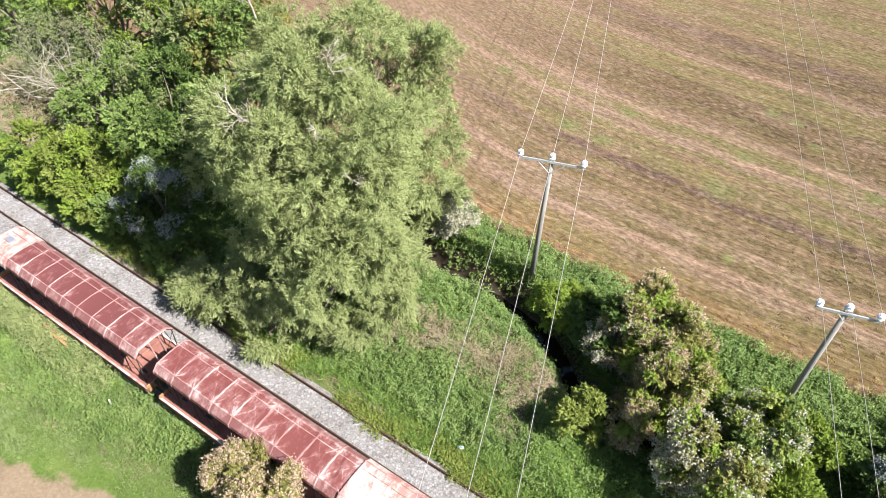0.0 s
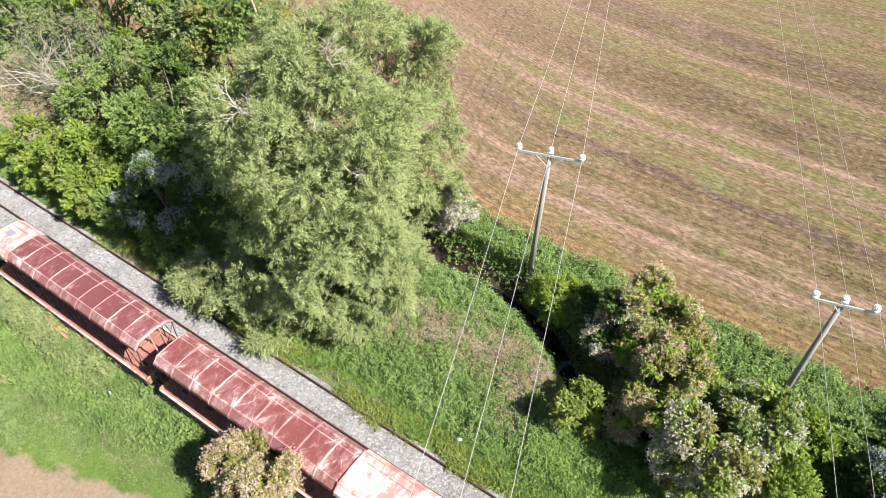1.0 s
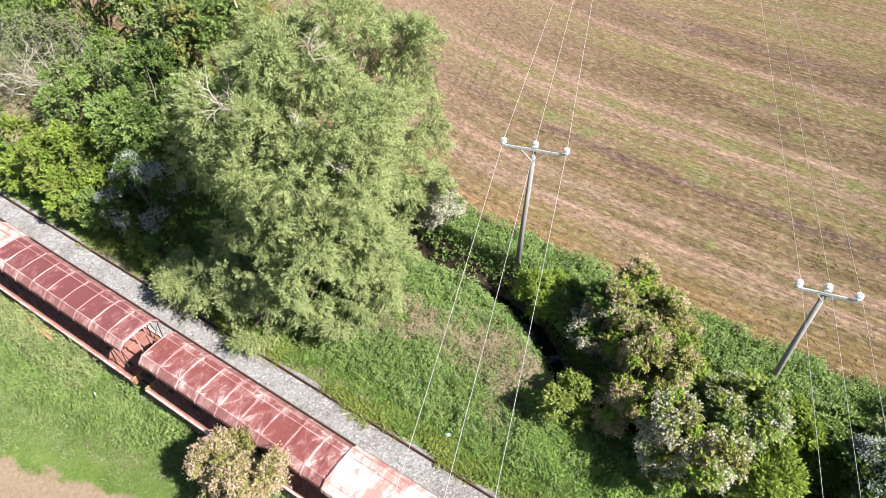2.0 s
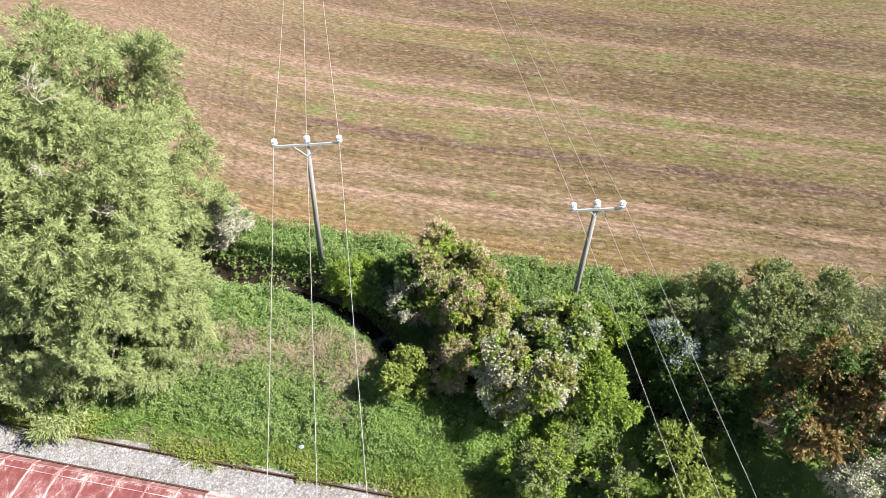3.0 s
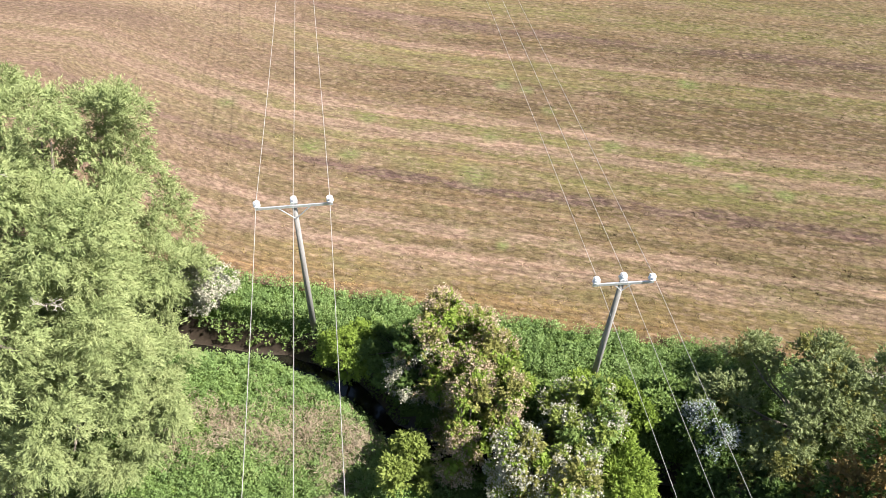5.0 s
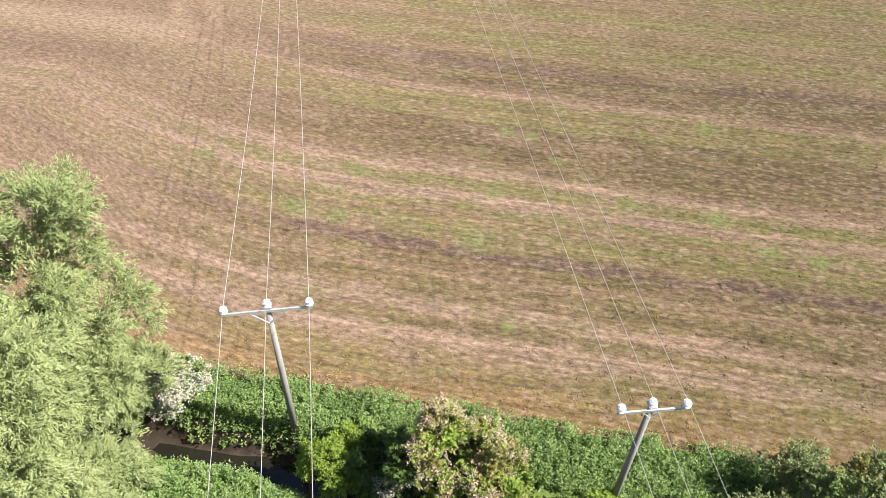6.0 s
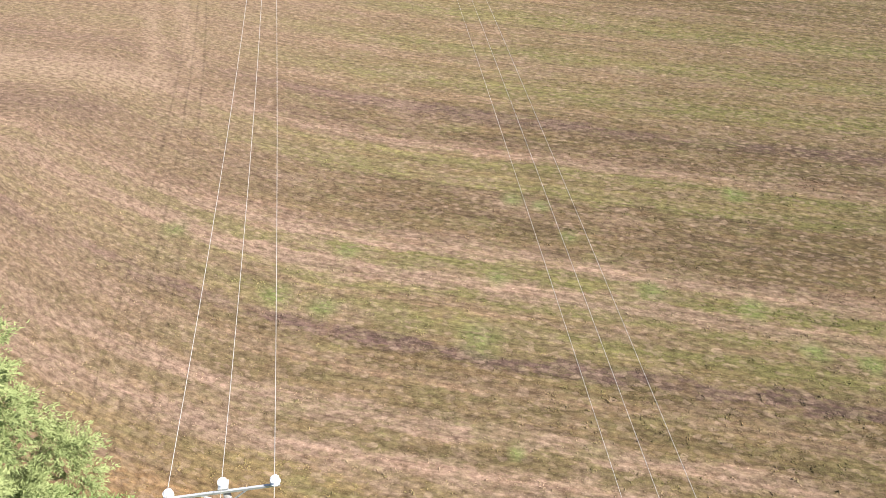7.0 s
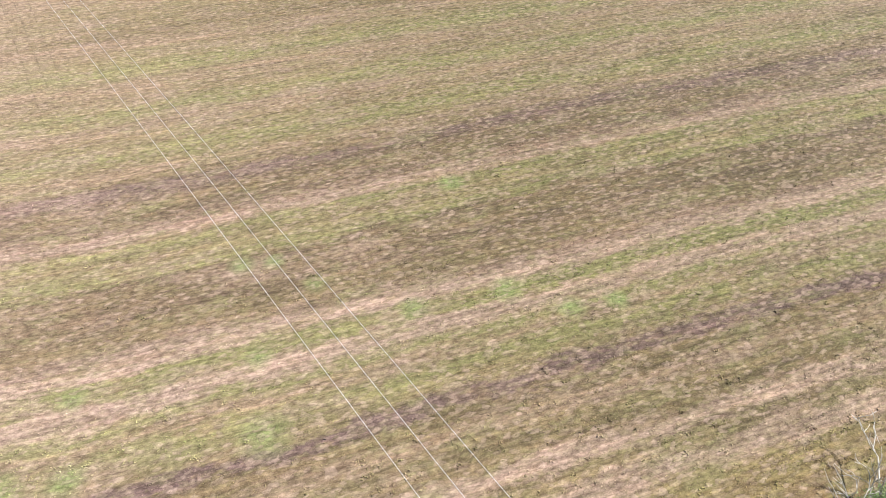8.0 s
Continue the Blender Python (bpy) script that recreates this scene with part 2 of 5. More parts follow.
    # the drier, pinker headland
    head = op("ADD", op("MULTIPLY", op("DIVIDE", op("SUBTRACT", bend, 4.0), 16.0, True), 0.5), op("MULTIPLY", op("DIVIDE", op("SUBTRACT", 25.0, s), 40.0, True), 0.12))
    col = mix(nt, head, col, (0.305, 0.212, 0.152))
    lush = op("MULTIPLY", op("DIVIDE", op("ADD", s, 14.0), 32.0, True), 1.0)
    col = mix(nt, lush, col, (0.68, 0.69, 0.62), "MULTIPLY")
    # the pale turning place beside the wheel tracks, and the darker soil below it
    turn = op("MULTIPLY", op("DIVIDE", op("SUBTRACT", op("SUBTRACT", -31.0, s), op("MULTIPLY", rag, 8.0)), 2.5, True), op("SUBTRACT", 1.0, op("DIVIDE", op("ABSOLUTE", op("SUBTRACT", op("ADD", p, op("MULTIPLY", rag, 3.0)), 62.2)), 3.2), True))
    col = mix(nt, op("MULTIPLY", turn, 0.75), col, (0.385, 0.280, 0.205))
    tilled = op("MULTIPLY", op("DIVIDE", op("SUBTRACT", -33.0, s), 3.0, True), op("SUBTRACT", 1.0, op("DIVIDE", op("ABSOLUTE", op("SUBTRACT", op("ADD", p, op("MULTIPLY", rag, 3.0)), 57.2)), 2.4), True))
    col = mix(nt, op("MULTIPLY", tilled, 0.55), col, (0.185, 0.125, 0.100))
    # patches of fresh growth
    for x, y, r in ((24.2, 47.1, 0.9), (25.7, 45.7, 0.7), (26.1, 42.4, 0.8), (7.5, 43.6, 1.2), (2.7, 51.3, 1.0), (16.5, 29.7, 0.5), (34.4, 29.7, 0.9), (36.7, 27.9, 0.8), (12.4, 45.7, 0.9), (9.9, 41.6, 1.0),
                    (20.3, 40.6, 0.9), (28.4, 36.7, 1.0), (33.2, 33.5, 1.1), (17.5, 36.6, 1.4), (38.9, 42.5, 1.0)):
        gap = nt.nodes.new("ShaderNodeVectorMath")
        gap.operation = "DISTANCE"
        nt.links.new(tc, gap.inputs[0])
        gap.inputs[1].default_value = (x, y, 0)
        near_it = op("SUBTRACT", 1.15, op("DIVIDE", op("SUBTRACT", gap.outputs["Value"], op("MULTIPLY", rag, 1.0)), r), True)
        col = mix(nt, op("MULTIPLY", near_it, 0.62), col, (0.170, 0.225, 0.072))
    xyz = nt.nodes.new("ShaderNodeSeparateXYZ")
    nt.links.new(tc, xyz.inputs[0])
    x, y = xyz.outputs[0], xyz.outputs[1]
    off = op("ABSOLUTE", op("SUBTRACT", op("ABSOLUTE", op("SUBTRACT", x, op("ADD", 4.6, op("MULTIPLY", op("SUBTRACT", y, 80.0), 0.02))), None), 1.45), None)
    wheel = op("MULTIPLY", op("SUBTRACT", 1.0, op("DIVIDE", off, 1.1), True), op("MULTIPLY", op("SUBTRACT", y, 68.0), 0.2, True))
    col = mix(nt, op("MULTIPLY", op("MULTIPLY", wheel, noisy(nt, tc, 0.5, 4)), 1.5, True), col, (0.36, 0.26, 0.185))
    return col, clumps, tc


def field_mat():
    """Clumps of cut grass and straw with soil between them, the hollows' shade painted in."""
    m, nt, b = mat("mown_field", 0.95)
    col, clumps, tc = field_colour(nt)
    warp = nt.nodes.new("ShaderNodeTexNoise")
    warp.inputs["Scale"].default_value, warp.inputs["Detail"].default_value = 2.2, 3
    nt.links.new(clumps, warp.inputs["Vector"])
    push = nt.nodes.new("ShaderNodeVectorMath")
    push.operation = "MULTIPLY_ADD"
    nt.links.new(warp.outputs["Color"], push.inputs[0])
    push.inputs[1].default_value = (0.22, 0.22, 0.22)
    nt.links.new(clumps, push.inputs[2])
    cell = nt.nodes.new("ShaderNodeTexVoronoi")
    cell.inputs["Scale"].default_value = 5.0
    nt.links.new(push.outputs[0], cell.inputs["Vector"])
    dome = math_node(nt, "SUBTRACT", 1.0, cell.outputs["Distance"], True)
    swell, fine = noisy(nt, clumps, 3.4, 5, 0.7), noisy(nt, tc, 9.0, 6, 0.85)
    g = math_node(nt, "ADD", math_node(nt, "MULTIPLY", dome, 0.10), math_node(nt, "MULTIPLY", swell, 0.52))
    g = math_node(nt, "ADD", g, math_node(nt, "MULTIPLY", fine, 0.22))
    rnd = nt.nodes.new("ShaderNodeSeparateColor")
    nt.links.new(cell.outputs["Color"], rnd.inputs[0])
    col = mix(nt, ramp(nt, rnd.outputs[0], [(0.55, (0, 0, 0)), (1.0, (0.30, 0.30, 0.30))]), col, (0.195, 0.175, 0.075))
    col = mix(nt, ramp(nt, rnd.outputs[1], [(0.60, (0, 0, 0)), (1.0, (0.40, 0.40, 0.40))]), col, (0.37, 0.27, 0.205))
    straw_bits = noisy(nt, tc, 11.0, 4, 0.8)
    col = mix(nt, ramp(nt, straw_bits, [(0.54, (0, 0, 0)), (0.64, (0.28, 0.28, 0.28))]), col, (0.36, 0.26, 0.19))
    # bare soil and shade low between the clumps, both put into the colour
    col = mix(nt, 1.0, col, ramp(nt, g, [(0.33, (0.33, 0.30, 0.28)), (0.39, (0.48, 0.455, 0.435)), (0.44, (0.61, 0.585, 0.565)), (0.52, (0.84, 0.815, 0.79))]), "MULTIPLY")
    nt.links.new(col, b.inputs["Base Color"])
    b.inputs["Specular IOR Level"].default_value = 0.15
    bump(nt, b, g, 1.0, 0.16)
    return m


def stubble_mat():
    m, nt, b = mat("stubble", 0.9)
    col, along, tc = field_colour(nt)
    col = mix(nt, 1.0, col, ramp(nt, island(nt), [(0.0, (0.66, 0.71, 0.54)), (0.45, (0.84, 0.87, 0.75)), (0.8, (0.95, 0.94, 0.85)), (1.0, (1.06, 1.02, 0.94))]), "MULTIPLY")
    nt.links.new(col, b.inputs["Base Color"])
    b.inputs["Specular IOR Level"].default_value = 0.2
    return m


def verge_mat():
    """Soil and grass litter under the plants, with the bare straw-coloured track at the edge of the grass."""
    m, nt, b = mat("verge", 0.95)
    tc = coords(nt)
    sp = []
    for axis in (D, N):
        dot = nt.nodes.new("ShaderNodeVectorMath")
        dot.operation = "DOT_PRODUCT"
        nt.links.new(tc, dot.inputs[0])
        dot.inputs[1].default_value = axis
        sp.append(dot.outputs["Value"])
    s, p = sp
    n1, n2, n3 = noisy(nt, tc, 0.7, 5), noisy(nt, tc, 7.0, 6, 0.75), noisy(nt, tc, 26.0, 4, 0.8)
    grass = ramp(nt, math_node(nt, "ADD", math_node(nt, "MULTIPLY", n1, 0.5), math_node(nt, "MULTIPLY", n2, 0.5)),
                 [(0.32, (0.045, 0.065, 0.015)), (0.5, (0.085, 0.13, 0.03)), (0.66, (0.14, 0.17, 0.05))])
    edge = math_node(nt, "ADD", 3.0, math_node(nt, "MULTIPLY", math_node(nt, "ADD", s, 20.3), 0.33))
    edge = math_node(nt, "ADD", edge, math_node(nt, "MULTIPLY", math_node(nt, "SUBTRACT", n1, 0.5), 2.4))
    into = math_node(nt, "SUBTRACT", edge, p)
    bare = math_node(nt, "MULTIPLY", math_node(nt, "MULTIPLY", into, 2.5, True), math_node(nt, "SUBTRACT", 6.5, into, True))
    dirt = ramp(nt, n2, [(0.3, (0.15, 0.11, 0.072)), (0.6, (0.225, 0.17, 0.118)), (0.75, (0.30, 0.24, 0.175))])
    nt.links.new(mix(nt, bare, grass, dirt), b.inputs["Base Color"])
    b.inputs["Specular IOR Level"].default_value = 0.1
    bump(nt, b, math_node(nt, "ADD", n2, n3), 0.6, 0.06)
    return m


FIELD, STUBBLE, VERGE = field_mat(), stubble_mat(), verge_mat()
MUD = surface("wet_mud", [(0.012, 0.009, 0.006), (0.035, 0.025, 0.017), (0.075, 0.055, 0.04)], 1.5, 12, 0.5)


def ballast_mat():
    """Crushed stone: every piece its own grey, dark gaps between, stained in patches."""
    m, nt, b = mat("ballast", 0.92)
    vec = coords(nt)
    cell = node(nt, "ShaderNodeTexVoronoi", Scale=8.5)
    nt.links.new(vec, cell.inputs["Vector"])
    rnd = nt.nodes.new("ShaderNodeSeparateColor")
    nt.links.new(cell.outputs["Color"], rnd.inputs[0])
    col = ramp(nt, rnd.outputs[0], [(0.0, (0.165, 0.160, 0.162)), (0.35, (0.215, 0.209, 0.213)), (0.75, (0.255, 0.249, 0.253)), (1.0, (0.33, 0.322, 0.326))])
    gaps = ramp(nt, cell.outputs["Distance"], [(0.35, (1, 1, 1)), (0.8, (0.66, 0.64, 0.62))])
    col = mix(nt, 1.0, col, gaps, "MULTIPLY")
    stain = noisy(nt, vec, 0.7, 5, 0.7)
    col = mix(nt, 1.0, col, ramp(nt, stain, [(0.35, (0.72, 0.68, 0.64)), (0.55, (1.0, 1.0, 1.0)), (0.7, (1.12, 1.12, 1.12))]), "MULTIPLY")
    nt.links.new(col, b.inputs["Base Color"])
    bump(nt, b, math_node(nt, "SUBTRACT", 1.0, cell.outputs["Distance"]), 0.6, 0.05)
    return m


BALLAST = ballast_mat()
STONE = surface("ballast_stone", [(0.135, 0.130, 0.131), (0.22, 0.214, 0.217), (0.32, 0.312, 0.316)], 3, 18, 0.9)
SLEEPER = surface("sleeper", [(0.12, 0.11, 0.104), (0.27, 0.258, 0.25)], 2, 25, 0.9, stretch=(1, 5, 1))
RUST = surface("rusted_rail", [(0.03, 0.016, 0.012), (0.06, 0.03, 0.02), (0.10, 0.052, 0.035)], 2, 25, 0.75, 0.2)
POLE = surface("weathered_pole", [(0.13, 0.122, 0.112), (0.225, 0.212, 0.198), (0.315, 0.30, 0.285)], 1.2, 9, 0.85, stretch=(14, 14, 0.6), lift=0.5)
GALV = surface("galvanised_steel", [(0.40, 0.41, 0.43), (0.56, 0.57, 0.59), (0.66, 0.67, 0.69)], 4, 40, 0.45, 0.6)
PORCELAIN = surface("pale_porcelain", [(0.62, 0.62, 0.64), (0.80, 0.80, 0.82), (0.86, 0.86, 0.88)], 5, 60, 0.25, lift=0.05)
WIRE = surface("aluminium_wire", [(0.28, 0.262, 0.25), (0.39, 0.368, 0.352)], 6, 60, 0.5, 0.1, lift=0.1)
BARK = surface("bark", [(0.07, 0.055, 0.04), (0.15, 0.125, 0.095), (0.24, 0.21, 0.165)], 2, 14, 0.95, stretch=(3, 3, 0.6), lift=0.8)
DEADWOOD = surface("bleached_wood", [(0.22, 0.19, 0.15), (0.36, 0.32, 0.27), (0.48, 0.44, 0.38)], 2, 14, 0.9)
TWIG = leaf_mat("grey_twigs", [(0.13, 0.115, 0.095), (0.22, 0.20, 0.17), (0.31, 0.29, 0.25)], 0.0, 0.9)
DRY = leaf_mat("dry_stalks", [(0.204, 0.156, 0.102), (0.324, 0.258, 0.180), (0.432, 0.360, 0.264)], 0.1, 0.9)
WILLOW = leaf_mat("willow_leaves", [(0.122, 0.153, 0.055), (0.213, 0.255, 0.103), (0.295, 0.327, 0.144), (0.361, 0.387, 0.197)], 0.24, 0.7, 0.9, 0.15)
LIME = leaf_mat("bright_green_leaves", [(0.12, 0.188, 0.028), (0.21, 0.287, 0.049), (0.307, 0.39, 0.082)], 0.34)
GREEN = leaf_mat("hedge_leaves", [(0.09, 0.145, 0.039), (0.172, 0.247, 0.069), (0.284, 0.338, 0.122)], 0.32)
# hedge green darkened: the shade on shaded crowns is put into the leaf colour
SHADEGREEN = leaf_mat("shade_darkened_leaves", [(0.037, 0.065, 0.017), (0.071, 0.117, 0.028), (0.124, 0.175, 0.053)], 0.25)
GREYGREEN = leaf_mat("grey_green_leaves", [(0.114, 0.144, 0.054), (0.205, 0.238, 0.103), (0.303, 0.325, 0.163)], 0.28)
YELLOW = leaf_mat("yellow_green_leaves", [(0.119, 0.157, 0.033), (0.208, 0.253, 0.059), (0.297, 0.334, 0.105)], 0.34)
LONGGRASS = leaf_mat("long_grass_blades", [(0.118, 0.202, 0.043), (0.202, 0.308, 0.078), (0.319, 0.409, 0.146)], 0.35, 0.7, 0.7)
OLIVE = leaf_mat("olive_leaves", [(0.12, 0.125, 0.035), (0.22, 0.215, 0.065), (0.32, 0.3, 0.11)], 0.3)
BROWN = leaf_mat("faded_brown_leaves", [(0.105, 0.076, 0.027), (0.221, 0.146, 0.057), (0.361, 0.25, 0.105)], 0.25)
NETTLE = leaf_mat("nettle_leaves", [(0.105, 0.168, 0.053), (0.200, 0.292, 0.098), (0.318, 0.402, 0.160)], 0.3, 0.6, 0.8)
BRAMBLE = leaf_mat("bramble_leaves", [(0.082, 0.139, 0.044), (0.161, 0.234, 0.069), (0.286, 0.333, 0.13)], 0.25, 0.6, 0.9)
GRASS = leaf_mat("grass_blades", [(0.111, 0.169, 0.05), (0.194, 0.261, 0.095), (0.289, 0.342, 0.174)], 0.3, 0.6, 0.5)
BLOSSOM = leaf_mat("cream_blossom", [(0.334, 0.312, 0.232), (0.456, 0.432, 0.345), (0.547, 0.528, 0.451)], 0.2, 0.7, 1.0)
PINKBLOOM = leaf_mat("faded_blossom", [(0.316, 0.227, 0.151), (0.446, 0.341, 0.243), (0.586, 0.487, 0.373)], 0.2, 0.7, 1.0)
SILVER = leaf_mat("silver_blossom", [(0.211, 0.239, 0.227), (0.310, 0.338, 0.330), (0.408, 0.436, 0.433)], 0.15, 0.6, 1.0)


def wagon_paint(name, base, faded, chalk, amount, x0=0.0, step=0.0, wear=0.0, cloth=0.0):
    """Red oxide paint, bleached in blotches and streaks; chalky along the ribs and eaves and in stars where they meet."""
    m, nt, b = mat(name, 0.6)
    vec = coords(nt)
    a = noisy(nt, vec, 1.1, 6, 0.7)
    streak = noisy(nt, coords(nt, (2.5, 0.8, 1), 25), 1.6, 6, 0.75)
    fine = noisy(nt, vec, 14, 6, 0.8)

    def op(kind, a, c=None, clamp=False):
        return math_node(nt, kind, a, c, clamp)

    v = op("ADD", op("MULTIPLY", a, 0.45), op("MULTIPLY", streak, 0.4))
    v = op("ADD", v, op("MULTIPLY", fine, 0.15))
    rnd = nt.nodes.new("ShaderNodeObjectInfo").outputs["Random"]
    v = op("ADD", v, op("MULTIPLY", op("SUBTRACT", rnd, 0.5), 0.06))
    if wear:
        xyz = nt.nodes.new("ShaderNodeSeparateXYZ")
        nt.links.new(vec, xyz.inputs[0])
        wob = op("MULTIPLY", op("SUBTRACT", noisy(nt, vec, 2.2, 4), 0.5), 0.25)
        bay = op("FRACT", op("ADD", op("DIVIDE", op("SUBTRACT", xyz.outputs[0], x0), step), 0.5))
        dx = op("MULTIPLY", op("SUBTRACT", bay, 0.5), step)
        dy = op("SUBTRACT", op("ABSOLUTE", xyz.outputs[1]), 0.88)
        cv = nt.nodes.new("ShaderNodeCombineXYZ")
        nt.links.new(dx, cv.inputs[0])
        nt.links.new(dy, cv.inputs[1])
        way = nt.nodes.new("ShaderNodeVectorMath")
        way.operation = "NORMALIZE"
        nt.links.new(cv.outputs[0], way.inputs[0])
        ray = nt.nodes.new("ShaderNodeVectorMath")
        ray.operation = "MULTIPLY_ADD"
        nt.links.new(vec, ray.inputs[0])
        ray.inputs[1].default_value = (0.25, 0.25, 0.25)
        nt.links.new(way.outputs[0], ray.inputs[2])
        rays = noisy(nt, ray.outputs[0], 3.2, 3, 0.7)
        size = nt.nodes.new("ShaderNodeVectorMath")
        size.operation = "LENGTH"
        nt.links.new(cv.outputs[0], size.inputs[0])
        star = op("MULTIPLY", op("SUBTRACT", 1.0, op("DIVIDE", size.outputs["Value"], 0.62), True), op("MULTIPLY", op("SUBTRACT", rays, 0.40), 2.2, True))
        line = op("SUBTRACT", 1.0, op("DIVIDE", op("ADD", op("MINIMUM", op("ABSOLUTE", dx), op("ABSOLUTE", dy)), wob), 0.10), True)
        slant = op("ABSOLUTE", op("SUBTRACT", op("MULTIPLY", op("ABSOLUTE", dx), 0.80), op("MULTIPLY", op("ABSOLUTE", dy), 0.58)))
        slant = op("SUBTRACT", 1.0, op("DIVIDE", op("ADD", slant, op("MULTIPLY", wob, 0.6)), 0.055), True)
        line = op("MAXIMUM", line, op("MULTIPLY", slant, op("MULTIPLY", op("SUBTRACT", a, 0.42), 4.0, True)))
        v = op("ADD", v, op("MULTIPLY", op("ADD", op("MULTIPLY", star, 1.0), op("MULTIPLY", line, op("MULTIPLY", op("SUBTRACT", streak, 0.36), 2.0, True))), wear))
    lo = 0.60 - amount
    col = ramp(nt, v, [(lo - 0.18, base), (lo - 0.02, base), (lo + 0.06, faded), (lo + 0.16, chalk)])
    nt.links.new(col, b.inputs["Base Color"])
    bump(nt, b, fine, 0.15, 0.02)
    if cloth:
        tr = nt.nodes.new("ShaderNodeBsdfTranslucent")
        nt.links.new(col, tr.inputs[0])
        ms = nt.nodes.new("ShaderNodeMixShader")
        ms.inputs[0].default_value = cloth
        nt.links.new(b.outputs[0], ms.inputs[1])
        nt.links.new(tr.outputs[0], ms.inputs[2])
        nt.links.new(ms.outputs[0], nt.nodes["Material Output"].inputs[0])
    return m


OXIDE, BLEACH, CHALK = (0.145, 0.045, 0.043), (0.245, 0.110, 0.104), (0.455, 0.345, 0.330)
RED_A = wagon_paint("red_oxide_sheet", OXIDE, BLEACH, CHALK, 0.055, 1.95, 11.4 / 9, 0.26, 0.16)
RED_B = wagon_paint("worn_red_oxide_sheet", (0.162, 0.046, 0.042), BLEACH, CHALK, 0.100, 0.0, 12.1 / 9, 0.40, 0.16)
REDFADE = wagon_paint("bleached_red_sheet", (0.185, 0.074, 0.070), (0.305, 0.175, 0.166), (0.485, 0.405, 0.395), 0.10)
PALE = wagon_paint("chalky_sheet", (0.325, 0.155, 0.134), (0.510, 0.385, 0.355), (0.62, 0.565, 0.55), 0.13)
RIB = wagon_paint("chalky_rib", (0.265, 0.135, 0.128), (0.400, 0.275, 0.262), (0.540, 0.455, 0.440), 0.10)
DECK = surface("rusty_deck", [(0.130, 0.049, 0.034), (0.227, 0.097, 0.076), (0.324, 0.167, 0.135)], 1.4, 16, 0.8)
FRAME = surface("brown_underframe", [(0.09, 0.045, 0.028), (0.19, 0.10, 0.06), (0.30, 0.17, 0.105)], 2, 20, 0.8)
BLACK = surface("grimy_black", [(0.012, 0.011, 0.010), (0.03, 0.027, 0.024), (0.06, 0.05, 0.045)], 3, 20, 0.7)
ORANGE = surface("rusty_orange", [(0.154, 0.072, 0.034), (0.266, 0.144, 0.072), (0.336, 0.202, 0.111)], 2, 20, 0.8)
BLUEGREY = surface("blue_grey_plate", [(0.12, 0.13, 0.17), (0.20, 0.21, 0.26)], 3, 25, 0.6)
PLASTIC = surface("pale_blue_plastic", [(0.20, 0.34, 0.62), (0.42, 0.52, 0.70)], 5, 30, 0.4)

# ---- ground ----
def lines(*spans):
    out = []
    for a, b, step in spans:
        out += list(np.arange(a, b, step))
    return np.array(out + [spans[-1][1]])


def build_ground():
    ss = np.r_[-1800, -700, -300, -160, -110, lines((-80, -62, 2.0), (-62, 30, 0.45), (30, 110, 2.5)), 160, 300, 700, 1800]
    pp = np.r_[-1800, -700, -250, -90, -40, lines((-20, -6, 1.4), (-6, 31, 0.42), (31, 110, 1.6)), 160, 300, 700, 1800]
    S, P = np.meshgrid(ss, pp, indexing="ij")
    Z = ground_z(S, P)
    co = np.stack([S * CA - P * SA, S * SA + P * CA, Z], -1).reshape(-1, 3)
    a, b = len(ss), len(pp)
    i, j = np.meshgrid(np.arange(a - 1), np.arange(b - 1), indexing="ij")
    k = (i * b + j).ravel()
    idx = np.stack([k, k + b, k + b + 1, k + 1], 1)
    me = bpy.data.meshes.new("ground")
    me.from_pydata(co.tolist(), [], idx.tolist())
    for m in (VERGE, FIELD, MUD):
        me.materials.append(m)
    sm, pm = (ss[:-1] + ss[1:]) / 2, (pp[:-1] + pp[1:]) / 2
    SM, PM = np.meshgrid(sm, pm, indexing="ij")
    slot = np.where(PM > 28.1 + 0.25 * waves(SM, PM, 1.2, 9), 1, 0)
    slot = np.where((np.abs(PM - brook_p(SM)) < 1.3) & (np.abs(SM) < 60), 2, slot)
    me.polygons.foreach_set("material_index", slot.ravel().astype(np.int32))
    me.polygons.foreach_set("use_smooth", np.ones(len(slot.ravel()), dtype=bool))
    tagged(new("ground", me), "mown brown field with green verge and sunken brook", "ground", kind="structure")


build_ground()

bm = bmesh.new()
prev = None
for s in np.arange(-58, 41, 1.0):
    pm_, w = float(brook_p(s)), 0.72 + 0.12 * math.sin(s * 1.3)
    pair = [bm.verts.new(W(s, pm_ - w, -3.02)), bm.verts.new(W(s, pm_ + w, -3.02))]
    if prev:
        bm.faces.new((prev[0], pair[0], pair[1], prev[1]))
    prev = pair
WATER, wnt, wb = mat("brook_water", 0.08)
wb.inputs["Base Color"].default_value = (0.012, 0.011, 0.008, 1)
bump(wnt, wb, noisy(wnt, coords(wnt), 5.0, 3), 0.15, 0.02)
tagged(part("water", bm, WATER), "narrow dark shaded brook water between banks", "water", kind="structure")

# ---- railway ----
TRACK_P, WAGON_P, RAIL_Z = 12.09, 8.75, -2.27


